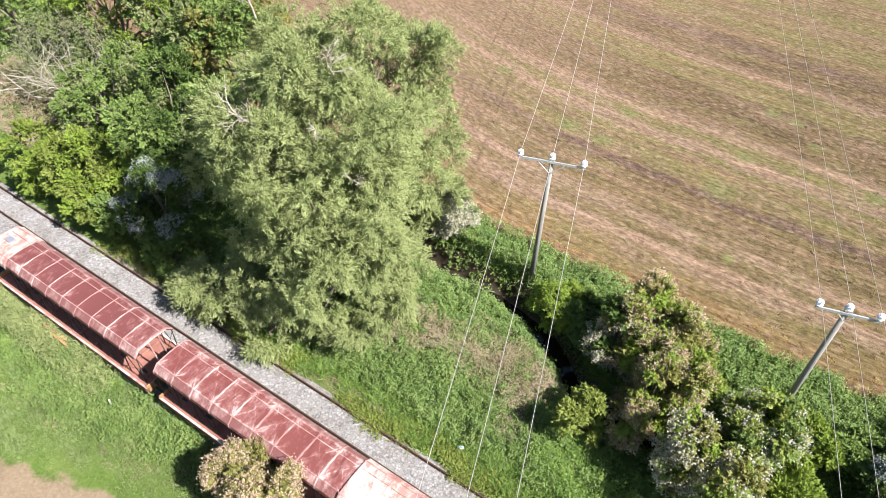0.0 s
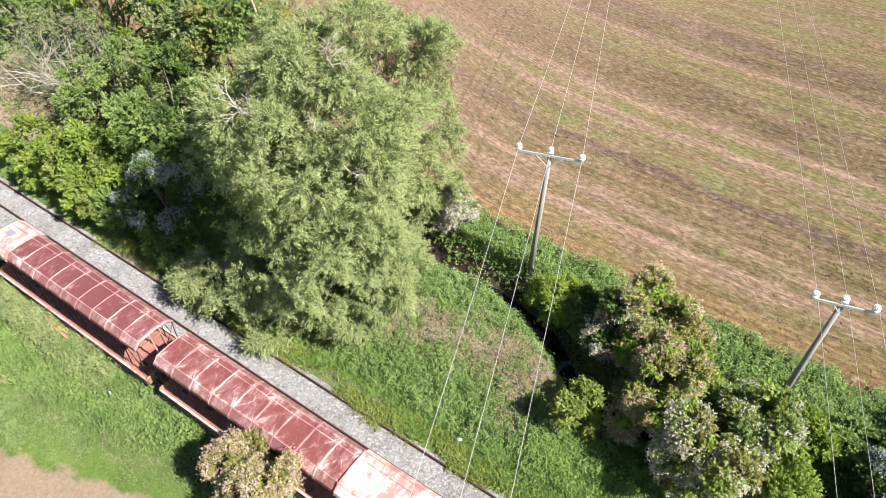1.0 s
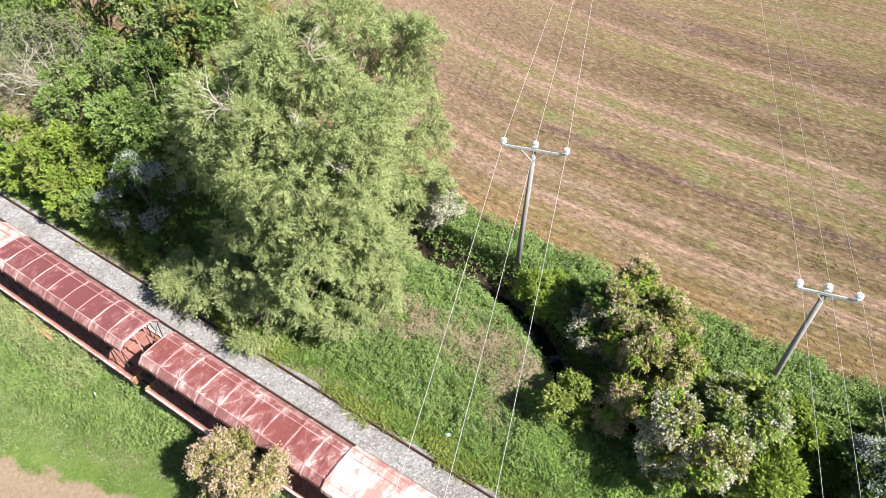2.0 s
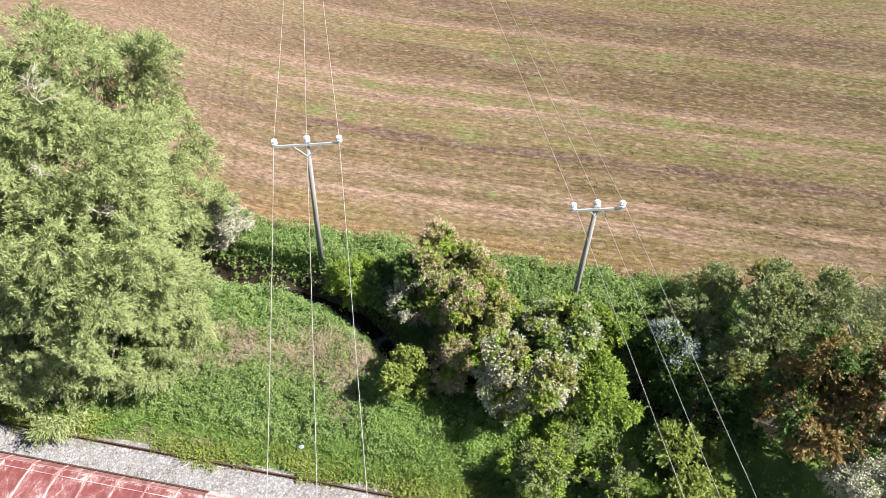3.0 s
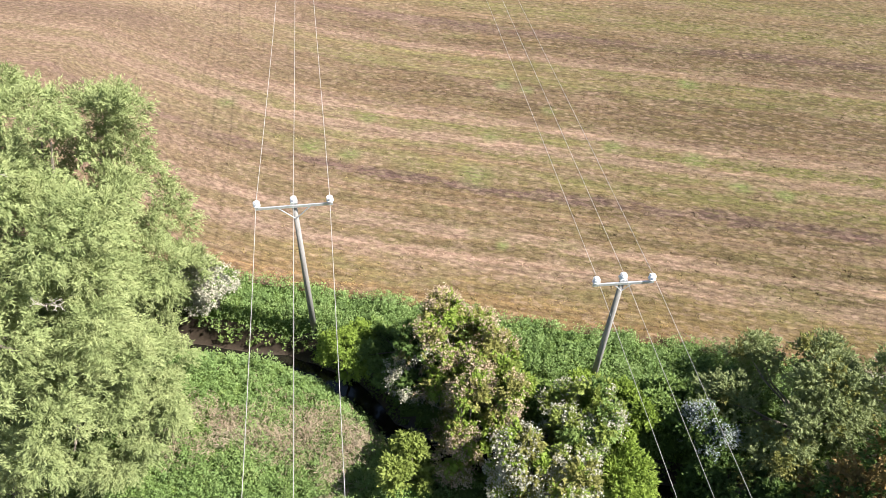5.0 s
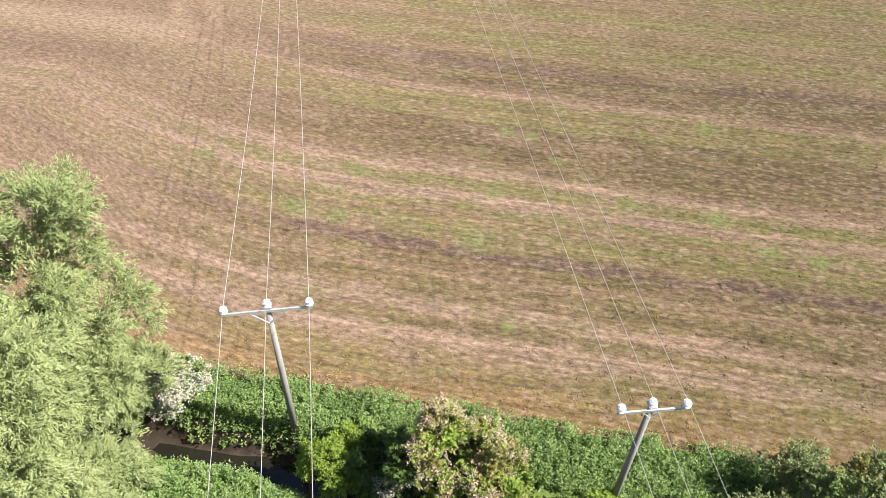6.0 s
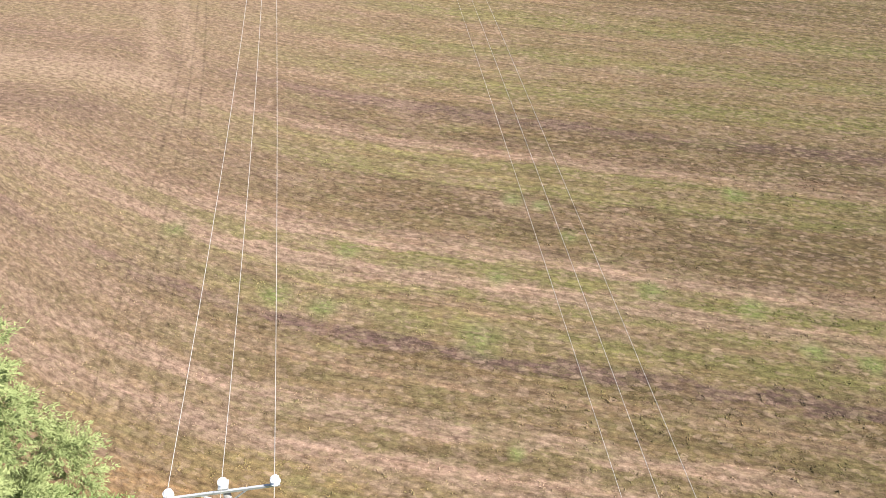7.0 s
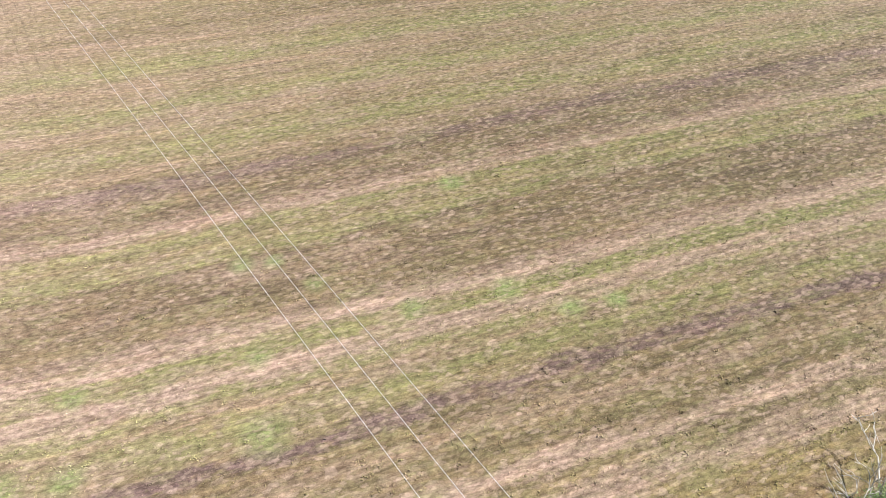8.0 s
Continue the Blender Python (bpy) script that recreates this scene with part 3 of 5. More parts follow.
def build_ballast():
    ss, pp = np.arange(-82, 30, 0.16), np.arange(7.0, 13.75, 0.12)
    S, P = np.meshgrid(ss, pp, indexing="ij")
    r = np.random.RandomState(5)
    edge = np.minimum(P - 6.9, 13.45 - P + 0.3 * waves(S, P, 0.9, 14))
    Z = -2.43 + 0.03 * waves(S, P, 1.1, 11) + r.uniform(-0.009, 0.009, S.shape) - np.clip(0.45 - edge, 0, 1) ** 1.5 * 0.9
    co = np.stack([S * CA - P * SA, S * SA + P * CA, Z], -1).reshape(-1, 3)
    a, b = len(ss), len(pp)
    i, j = np.meshgrid(np.arange(a - 1), np.arange(b - 1), indexing="ij")
    k = (i * b + j).ravel()
    me = bpy.data.meshes.new("ballast")
    me.from_pydata(co.tolist(), [], np.stack([k, k + b, k + b + 1, k + 1], 1).tolist())
    me.materials.append(BALLAST)
    tagged(new("ballast", me), "pale grey crushed stone ballast bed of the railway", "ballast", kind="structure")
    n = 26000
    s, p = r.uniform(-55, 6, n), r.uniform(9.8, 13.4, n)
    at = np.stack([s * CA - p * SA, s * SA + p * CA, np.full(n, -2.415)], 1)
    up = r.normal(size=(n, 3)) * [1, 1, 0.5]
    tagged(leaf_mesh("ballast_stones", blades(at - 0.02, up + [0, 0, 0.35], r.uniform(0.05, 0.11, n), r.uniform(0.025, 0.05, n), r), STONE),
           "loose angular grey ballast stones", "stones", kind="stuff")


build_ballast()
RAIL_PROFILE = [(-0.036, 0), (-0.036, -0.035), (-0.01, -0.05), (-0.01, -0.125), (-0.07, -0.14), (-0.07, -0.158),
                (0.07, -0.158), (0.07, -0.14), (0.01, -0.125), (0.01, -0.05), (0.036, -0.035), (0.036, 0)]
bm = bmesh.new()
soft_box(bm, -0.125, 0.125, -1.3, 1.3, -0.12, 0.0, 0.012)
SLEEPER_MESH = bpy.data.meshes.new("sleeper")
bm.to_mesh(SLEEPER_MESH)
bm.free()
SLEEPER_MESH.materials.append(SLEEPER)


def railway_track(p, label):
    root = new("railway_track")
    root.matrix_world = Matrix.Translation(W(-25, p, RAIL_Z)) @ pose(0, 0, 0, 0, 0, RAIL_TURN)
    tagged(root, label, "railway track", "railway tracks")
    for side in (-1, 1):
        bm = bmesh.new()
        sweep(bm, [(y + side * 0.7525, z) for y, z in RAIL_PROFILE], -56, 54)
        part("rail", bm, RUST, root, "dark rusted steel rail")
    r = random.Random(7)
    for i in range(140):
        share("sleeper", SLEEPER_MESH, root, pose(-45 + i * 0.66, r.uniform(-0.03, 0.03), -0.167 + r.uniform(-0.006, 0.006), 0, 0, r.uniform(-1, 1)))
    return root


railway_track(TRACK_P, "empty rusty railway track in pale ballast")
railway_track(WAGON_P, "rusty siding track beneath red wagons")


# ---- hooded wagons ----
def hood_profile(grow=0.0):
    return [(-1.23 - grow, 2.86 + 0 * grow), (-1.20 - grow, 3.04 + grow), (-0.88 - grow, 3.36 + grow), (0, 3.42 + grow),
            (0.88 + grow, 3.36 + grow), (1.20 + grow, 3.04 + grow), (1.23 + grow, 2.86 + 0 * grow)]


def sheet(bm, prof, x0, x1, thick=0.012, sag=0.0):
    """A folded sheet between two stations, with thickness and a slight sag between the ribs."""
    stations = [x0, x0 * 0.67 + x1 * 0.33, x0 * 0.33 + x1 * 0.67, x1]
    rows = []
    for k, x in enumerate(stations):
        dz = -sag if k in (1, 2) else 0.0
        rows.append(([bm.verts.new((x, y, z + dz)) for y, z in prof], [bm.verts.new((x, y * 0.99, z + dz - thick)) for y, z in prof]))
    for (a, ai), (b, bi) in zip(rows, rows[1:]):
        for k in range(len(prof) - 1):
            bm.faces.new((a[k], a[k + 1], b[k + 1], b[k]))
            bm.faces.new((ai[k + 1], ai[k], bi[k], bi[k + 1]))
        bm.faces.new((a[0], b[0], bi[0], ai[0]))
        bm.faces.new((b[-1], a[-1], ai[-1], bi[-1]))
    for (a, ai), flip in ((rows[0], False), (rows[-1], True)):
        for k in range(len(prof) - 1):
            f = (a[k], ai[k], ai[k + 1], a[k + 1])
            bm.faces.new(f[::-1] if flip else f)


def rib(bm, prof, x, w=0.036, h=0.024):
    a = [[bm.verts.new((x + dx, y * (1 + 0.012 * up), z + h * up)) for y, z in prof] for dx, up in ((-w, 0), (-w * 0.6, 1), (w * 0.6, 1), (w, 0))]
    for r0, r1 in zip(a, a[1:]):
        for k in range(len(prof) - 1):
            bm.faces.new((r0[k], r0[k + 1], r1[k + 1], r1[k]))


def wagon(length, red, pale, label, open_end, paint):
    """Local x along the wagon from its start, y across, z up from the rail head. red, pale: stretches of the hood."""
    root = new("hooded_wagon")
    tagged(root, label, "wagon", "wagons in the siding")
    bm = bmesh.new()
    soft_box(bm, 0, length, -1.36, 1.36, 0.80, 0.86, 0.01)
    part("deck", bm, DECK, root, "red-brown steel deck")
    for side in (-1, 1):
        bm = bmesh.new()
        sweep(bm, [(side * 1.37, 0.58), (side * 1.37, 0.93), (side * 1.42, 0.93), (side * 1.42, 0.64), (side * 1.47, 0.62), (side * 1.47, 0.58)], 0, length)
        rail = part("side_rail", bm, FRAME, root, "brown steel side channel")
        bm = bmesh.new()
        soft_box(bm, 0, length, side * 1.43 - 0.06, side * 1.43 + 0.06, 0.932, 0.985, 0.012)
        part("flange", bm, PALE, rail, "worn pale pink top flange")
        for k in range(9):
            bm = bmesh.new()
            x = 0.7 + k * (length - 1.4) / 8
            soft_box(bm, x - 0.04, x + 0.04, side * 1.46 - 0.03, side * 1.46 + 0.03, 0.64, 0.93, 0.008)
            part("bracket", bm, FRAME, rail)
    for x in (0.0, length - 0.09):
        bm = bmesh.new()
        soft_box(bm, x, x + 0.09, -1.45, 1.45, 0.56, 1.12, 0.015)
        for y in (-0.9, -0.3, 0.3, 0.9):
            soft_box(bm, x - 0.03 if x == 0 else x + 0.06, x + 0.03 if x == 0 else x + 0.12, y - 0.04, y + 0.04, 0.58, 1.08, 0.008)
        part("end_board", bm, ORANGE, root, "rusty orange end board")
        out = -1 if x == 0 else 1
        for y in (-0.87, 0.87):
            bm = bmesh.new()
            m = Matrix.Translation((x + (0.0 if x == 0 else 0.09), y, 0.98)) @ pose(0, 0, 0, 0, 90 * out, 0)
            lathe(bm, [(0.13, -0.02), (0.13, 0.22), (0.07, 0.23), (0.07, 0.40), (0.22, 0.41), (0.21, 0.45), (0.1, 0.465)], 14, m)
            part("buffer", bm, BLACK, root, "black greasy buffer")
        bm = bmesh.new()
        tube(bm, [(x, 0, 0.95), (x + out * 0.25, 0, 0.9), (x + out * 0.5, 0.02, 0.8), (x + out * 0.52, 0.02, 0.6)], [0.05, 0.04, 0.04, 0.03], 6)
        part("coupling", bm, BLACK, root)
    # bogies
    for bx in (2.0, length - 2.0):
        bm = bmesh.new()
        for y in (-1.0, 1.0):
            soft_box(bm, bx - 1.25, bx + 1.25, y - 0.07, y + 0.07, 0.35, 0.62, 0.03)
        soft_box(bm, bx - 0.2, bx + 0.2, -1.0, 1.0, 0.4, 0.79, 0.03)
        bogie = part("bogie", bm, BLACK, root, "grimy black bogie frame")
        for ax in (-0.9, 0.9):
            bm = bmesh.new()
            for y in (-0.75, 0.75):
                m = Matrix.Translation((bx + ax, y, 0.46)) @ pose(0, 0, 0, 90, 0, 0)
                lathe(bm, [(0.1, -0.09), (0.44, -0.07), (0.46, -0.05), (0.46, 0.05), (0.1, 0.08)], 20, m)
            tube(bm, [(bx + ax, -0.75, 0.46), (bx + ax, 0.75, 0.46)], [0.08, 0.08], 8)
            part("wheelset", bm, BLACK, bogie)
    # cradles across the deck
    x = 0.9
    while x < length - 0.6:
        bm = bmesh.new()
        soft_box(bm, x - 0.06, x + 0.06, -1.2, 1.2, 0.86, 0.98, 0.015)
        part("cradle", bm, DECK, root)
        x += 1.35
    # hood
    for (x0, x1), grow, panel_mat, count in ((red, 0.0, paint, 9), (pale, 0.07, PALE, max(1, round((pale[1] - pale[0]) / 1.6)))):
        prof, step = hood_profile(grow), (x1 - x0) / count
        for i in range(count):
            bm = bmesh.new()
            sheet(bm, prof, x0 + i * step + 0.004, x0 + (i + 1) * step - 0.004, 0.012, 0.018)
            part("roof_panel", bm, panel_mat, root)
            for y in (-1, 1):
                bm = bmesh.new()
                ya, za, yb, zb = prof[1][0], prof[1][1], prof[2][0], prof[2][1]
                vs = [bm.verts.new(v) for v in ((x0 + i * step + 0.05, y * abs(ya) * 1.004, za + 0.012), (x0 + (i + 1) * step - 0.05, y * abs(ya) * 1.004, za + 0.012),
                                                (x0 + (i + 1) * step - 0.05, y * abs(yb), zb + 0.016), (x0 + i * step + 0.05, y * abs(yb), zb + 0.016))]
                vi = [bm.verts.new(v.co - Vector((0, 0, 0.02))) for v in vs]
                bm.faces.new(vs), bm.faces.new(vi[::-1])
                for k in range(4):
                    bm.faces.new((vs[k], vi[k], vi[(k + 1) % 4], vs[(k + 1) % 4]))
                part("eave_panel", bm, REDFADE if grow == 0 else PALE, root, "bleached pink eave sheet")
        for i in range(count + 1):
            bm = bmesh.new()
            rib(bm, prof, min(max(x0 + i * step, x0 + 0.05), x1 - 0.05))
            part("rib", bm, RIB, root, "chalky pink rib")
        for y, z in ((-0.88 - grow, 3.365 + grow), (0.88 + grow, 3.365 + grow), (0.55, 3.39 + grow)):
            bm = bmesh.new()
            soft_box(bm, x0, x1, y - 0.022, y + 0.022, z, z + 0.022, 0.006)
            part("roof_bar", bm, RIB, root)
        if grow == 0:
            # hoops, posts and diagonal stays below the hood
            for i in range(count + 1):
                x = min(max(x0 + i * step, x0 + 0.04), x1 - 0.04)
                bm = bmesh.new()
                tube(bm, [(x, y * 0.95, z - 0.05) for y, z in prof], [0.025] * 7, 5)
                part("hoop", bm, BLACK, root)
                for y in (-1.15, 1.15):
                    bm = bmesh.new()
                    tube(bm, [(x, y, 0.86), (x, y, 2.9)], [0.03, 0.03], 6)
                    if i < count and i % 2 == 0:
                        tube(bm, [(x, y, 2.9), (x + step, y, 0.9)], [0.018, 0.018], 5)
                        tube(bm, [(x + step, y, 2.9), (x + step * 0.5, y * 0.6, 0.9)], [0.018, 0.018], 5)
                    part("post", bm, BLACK, root, "dark steel post with stays")
    if open_end:
        xe = red[1]
        bm = bmesh.new()
        rib(bm, [(y * 1.01, z) for y, z in hood_profile()], xe - 0.05, 0.10, 0.05)
        part("end_trim", bm, RIB, root, "chalky pink end trim")
        for y in (-0.25, 0.35):
            bm = bmesh.new()
            tube(bm, [(xe - 0.05, y, 3.3), (min(xe + 0.25, length - 0.15), y + 0.1, 0.86)], [0.045, 0.045], 6)
            part("strut", bm, RIB, root, "pale pink end strut")
    return root


a = wagon(13.75, (1.95, 13.35), (0.0, 2.05), "red hooded wagon with bleached roof and open end", True, RED_A)
a.matrix_world = Matrix.Translation(W(-37.15, WAGON_P, RAIL_Z)) @ pose(0, 0, 0, 0, 0, RAIL_TURN)
b = wagon(18.6, (0.0, 12.1), (12.0, 18.5), "red hooded wagon with chalk-white bleached roof section", False, RED_B)
b.matrix_world = Matrix.Translation(W(-22.45, WAGON_P, RAIL_Z)) @ pose(0, 0, 0, 0, 0, RAIL_TURN)

bm = bmesh.new()
soft_box(bm, 0.55, 1.05, -0.15, 0.25, 3.47, 3.52, 0.015)
part("roof_patch", bm, BLUEGREY, a, "blue-grey plate on the roof")


def small_things():
    """Planks leaning by the wagon and a pale stake in the grass."""
    for k, (s, p, turn) in enumerate(((-31.2, 7.0, -27), (-30.5, 6.8, -29))):
        bm = bmesh.new()
        soft_box(bm, -0.9, 0.9, -0.08, 0.08, 0, 0.05, 0.01)
        ob = part("plank", bm, ORANGE)
        ob.matrix_world = Matrix.Translation(W(s, p, float(ground_z(s, p)) + 0.62)) @ pose(0, 0, 0, 0, 8, turn)
        tagged(ob, "weathered orange-brown plank lying on weeds by wagon", "plank", "planks by the wagon")
    bm = bmesh.new()
    tube(bm, [(0, 0, -0.1), (0, 0, 0.35), (0.01, 0, 0.62)], [0.05, 0.045, 0.04], 8)
    ob = part("stake", bm, PORCELAIN)
    ob.location = W(-24.9, 5.85, float(ground_z(-24.9, 5.85)))
    tagged(ob, "short pale stake standing in rough grass", "stake")


small_things()

# ---- power poles and lines ----
def power_pole(at, top, half, turn, label, braces):
    root = new("power_pole")
    tagged(root, label, "power pole", "power poles by the field")
    h = top - at.z
    bm = bmesh.new()
    tube(bm, [(0, 0, -0.4), (0, 0, h * 0.5), (0, 0, h + 0.02)], [0.17, 0.145, 0.115], 16)
    part("pole", bm, POLE, root, "weathered grey wooden pole", True)
    bm = bmesh.new()
    sweep(bm, [(-0.19, -0.06), (-0.12, -0.06), (-0.12, -0.045), (-0.175, -0.045), (-0.175, 0.045), (-0.12, 0.045), (-0.12, 0.06), (-0.19, 0.06)], -half - 0.12, half + 0.12)
    for v in bm.verts:
        v.co.z += h - 0.12
    part("crossarm", bm, GALV, root, "galvanised steel crossarm")
    if braces:
        for sgn in (-1, 1):
            bm = bmesh.new()
            tube(bm, [(sgn * half * 0.45, -0.16, h - 0.16), (0.03 * sgn, -0.17, h - 0.85)], [0.028, 0.028], 6)
            part("brace", bm, GALV, root, "galvanised diagonal brace")
    else:
        for sgn in (-1, 1):
            bm = bmesh.new()
            tube(bm, [(sgn * half * 0.32, -0.16, h - 0.16), (0.03 * sgn, -0.17, h - 0.55)], [0.025, 0.025], 6)
            part("brace", bm, GALV, root, "galvanised diagonal brace")
    holder = bmesh.new()
    box(holder, -0.16, 0.16, -0.16, 0.16, h - 0.02, h + 0.06)
    part("pole_cap", holder, GALV, root)
    for x in (-half, 0, half):
        bm = bmesh.new()
        lathe(bm, [(0.025, -0.1), (0.025, 0.12)], 8, Matrix.Translation((x, -0.15 if x else 0, h + 0.02)))
        pin = part("insulator_pin", bm, GALV, root)
        bm = bmesh.new()
        lathe(bm, [(0.06, 0.02), (0.16, 0.03), (0.17, 0.06), (0.09, 0.09), (0.09, 0.12), (0.145, 0.13), (0.15, 0.16), (0.08, 0.19), (0.09, 0.24), (0.11, 0.27), (0.07, 0.30)],
              16, Matrix.Translation((x, -0.15 if x else 0, h + 0.04)))
        part("insulator", bm, PORCELAIN, pin, "glossy white porcelain insulator")
        bm = bmesh.new()
        tube(bm, [(x + 0.14 * math.cos(t), (-0.15 if x else 0) + 0.14 * math.sin(t), h + 0.26) for t in np.linspace(0.3, 6.0, 12)], [0.02] * 12, 5)
        part("tie", bm, PORCELAIN, pin, "pale preformed wire tie")
    root.matrix_world = Matrix.Translation(at) @ pose(0, 0, 0, 0, 0, turn)
    return h


def power_wire(a, way, across, ahead, behind, label, thick):
    """A conductor through a, along way on both sides; ahead and behind: length, slope, curve and sideways drift per metre."""
    pts = []
    for side, (length, slope, curve, drift) in ((-1, behind), (1, ahead)):
        run = [side * length * k / 24 for k in range(25)]
        pts += [a + way * u + across * (drift * abs(u)) + Vector((0, 0, slope * abs(u) + curve * u * u)) for u in (run[:0:-1] if side < 0 else run)]
    bm = bmesh.new()
    tube(bm, pts, [thick] * len(pts), 5)
    tagged(part("power_line", bm, WIRE, None, "", True), label, "power line", "overhead conductors")


for (x, y), top, half, way, braces, ahead, behind, label in (
        ((4.19, 27.79), 8.24, 1.68, Vector((0.2038, 1, 0)), True, (95.0, -0.0554, 0.0012, -0.0167), (52.0, -0.0625, 0.0025, -0.0042),
         "grey wooden power pole with braced steel crossarm and three insulators"),
        ((16.62, 18.78), 7.80, 1.24, Vector((0.2553, 1, 0)), False, (95.0, -0.0471, -0.0002, -0.0007), (52.0, -0.0037, -0.0002, -0.0010),
         "grey wooden power pole with short steel crossarm rising from shrubs")):
    sp = (x * CA + y * SA, -x * SA + y * CA)
    gz = float(ground_z(*sp))
    way.normalize()
    turn = math.degrees(math.atan2(way.y, way.x)) - 90
    power_pole(Vector((x, y, gz)), top, half, turn, label, braces)
    across = Vector((way.y, -way.x, 0))
    for k in (-1, 0, 1):
        foot = Vector((x, y, top + 0.30)) + across * (half * k) - (way * 0.15 if k else Vector((0, 0, 0)))
        power_wire(foot, way, across * k, ahead, behind, "thin pale aluminium conductor sagging between poles", 0.0125 if braces else 0.0095)

# ---- trees and shrubs ----
def sphere_points(n, rng):
    return unit(rng.normal(size=(n, 3)))


def crown(center, radii, lobes, lobe_r, sprays, leaves, size, droop, rng, twig=0.3, low=-0.55, fill=0.12, gap=0.0, rough=0.0, bough=(0.15, 0.40), puff_r=0.46):
    """Leaf blades along small twigs, which radiate from puffs on uneven boughs set in and round an ellipsoid."""
    c, r = np.array(center), np.array(radii)
    mean = float(np.prod(r)) ** (1 / 3)
    k = max(7, lobes // 3)
    lc = sphere_points(k * 4, rng)
    lc = lc[lc[:, 2] > low][:k]
    reach = 1 + rough * lumps(lc, 2.4, int(rng.integers(1000)))[:, None] if rough else 1.0
    boughs = c + lc * r * rng.uniform(0.46, 1.0, (len(lc), 1)) * reach * (1.22 - 0.55 * bough[1])
    br = mean * rng.uniform(bough[0], bough[1] - 0.2 * rough, len(lc))
    per = 11
    pick = np.repeat(np.arange(len(lc)), per)
    pw = unit(sphere_points(len(pick), rng) + 0.6 * lc[pick] + [0, 0, 0.2])
    puffs = boughs[pick] + pw * br[pick][:, None] * rng.uniform(0.55, 1.3, (len(pick), 1)) * [1, 1, 0.85]
    pr = np.minimum(lobe_r * puff_r, mean * 0.22) * rng.uniform(0.45, 1.35, len(pick))
    who = rng.choice(len(pick), sprays, p=pr ** 2 / np.sum(pr ** 2))
    way = unit(sphere_points(sprays, rng) + 0.75 * pw[who] + [0, 0, 0.3])
    depth = np.where(rng.uniform(size=sprays) < fill, rng.uniform(0.0, 0.5, sprays), rng.uniform(0.45, 0.95, sprays))
    at = puffs[who] + way * (pr[who] * depth)[:, None]
    keep = lumps(at, 2.6 / lobe_r, int(rng.integers(1000))) > gap - 0.75
    at, way, pw = at[keep], way[keep], pw[who[keep]]
    m = len(at)
    ahead = unit(way + 0.5 * pw + 0.35 * rng.normal(size=(m, 3)))
    reach = twig * rng.uniform(0.5, 1.35, m)
    n = m * leaves
    u = np.tile(np.linspace(0.05, 1.0, leaves), m) + rng.normal(size=n) * 0.06
    out, L = np.repeat(ahead, leaves, 0), np.repeat(reach, leaves)
    foot = np.repeat(at, leaves, 0) + out * (L * u)[:, None] + rng.normal(size=(n, 3)) * 0.13 * twig
    foot[:, 2] -= droop * L * u * u
    axis = out + rng.normal(size=(n, 3)) * 0.5
    axis[:, 2] -= 1.6 * droop * u
    length = size[0] * rng.uniform(0.6, 1.35, n)
    return blades(foot, axis, length, length * size[1], rng, np.repeat(way, leaves, 0) + [0, 0, 0.6]), boughs, np.repeat(who[keep], leaves), len(pick)


def limbs(root, bark, centres, r0, rng, split=0.45, label=""):
    """A tapered trunk and the limbs that fork from it to the boughs."""
    mean = Vector(np.mean(centres, 0))
    fork = mean * split
    fork.x += rng.uniform(-0.3, 0.3)
    mid = fork * 0.5 + Vector((rng.uniform(-0.2, 0.2), rng.uniform(-0.2, 0.2), 0))
    bm = bmesh.new()
    tube(bm, [(0, 0, -0.3), (0, 0, 0.25), mid, fork], [r0 * 1.35, r0, r0 * 0.85, r0 * 0.7], 9)
    part("trunk", bm, bark, root, label)
    for c in centres[:: max(1, len(centres) // 14)]:
        c = Vector(c)
        m1 = fork.lerp(c, 0.35) + Vector((rng.uniform(-0.3, 0.3), rng.uniform(-0.3, 0.3), rng.uniform(0.0, 0.5))) * min(1.0, r0 * 4)
        m2 = fork.lerp(c, 0.7) + Vector((rng.uniform(-0.3, 0.3), rng.uniform(-0.3, 0.3), rng.uniform(0.0, 0.4))) * min(1.0, r0 * 4)
        bm = bmesh.new()
        tube(bm, [fork, m1, m2, c], [r0 * 0.5, r0 * 0.34, r0 * 0.22, r0 * 0.08], 6)
        part("limb", bm, bark, root)


def bare_twigs(bm, at, way, size, rng, depth=3, r=0.03):
    """A forking dead branch."""
    a = Vector(at)
    b = a + Vector(way) * size
    m = a.lerp(b, 0.5) + Vector([float(v) for v in rng.normal(size=3)]) * size * 0.07
    tube(bm, [a, m, b], [r, r * 0.8, r * 0.55], 5)
    if depth:
        for k in range(3):
            w = (Vector(way) + Vector([float(v) for v in rng.normal(size=3)]) * 0.55).normalized()
            bare_twigs(bm, m.lerp(b, 0.2 + 0.4 * k), w, size * rng.uniform(0.5, 0.75), rng, depth - 1, r * 0.6)


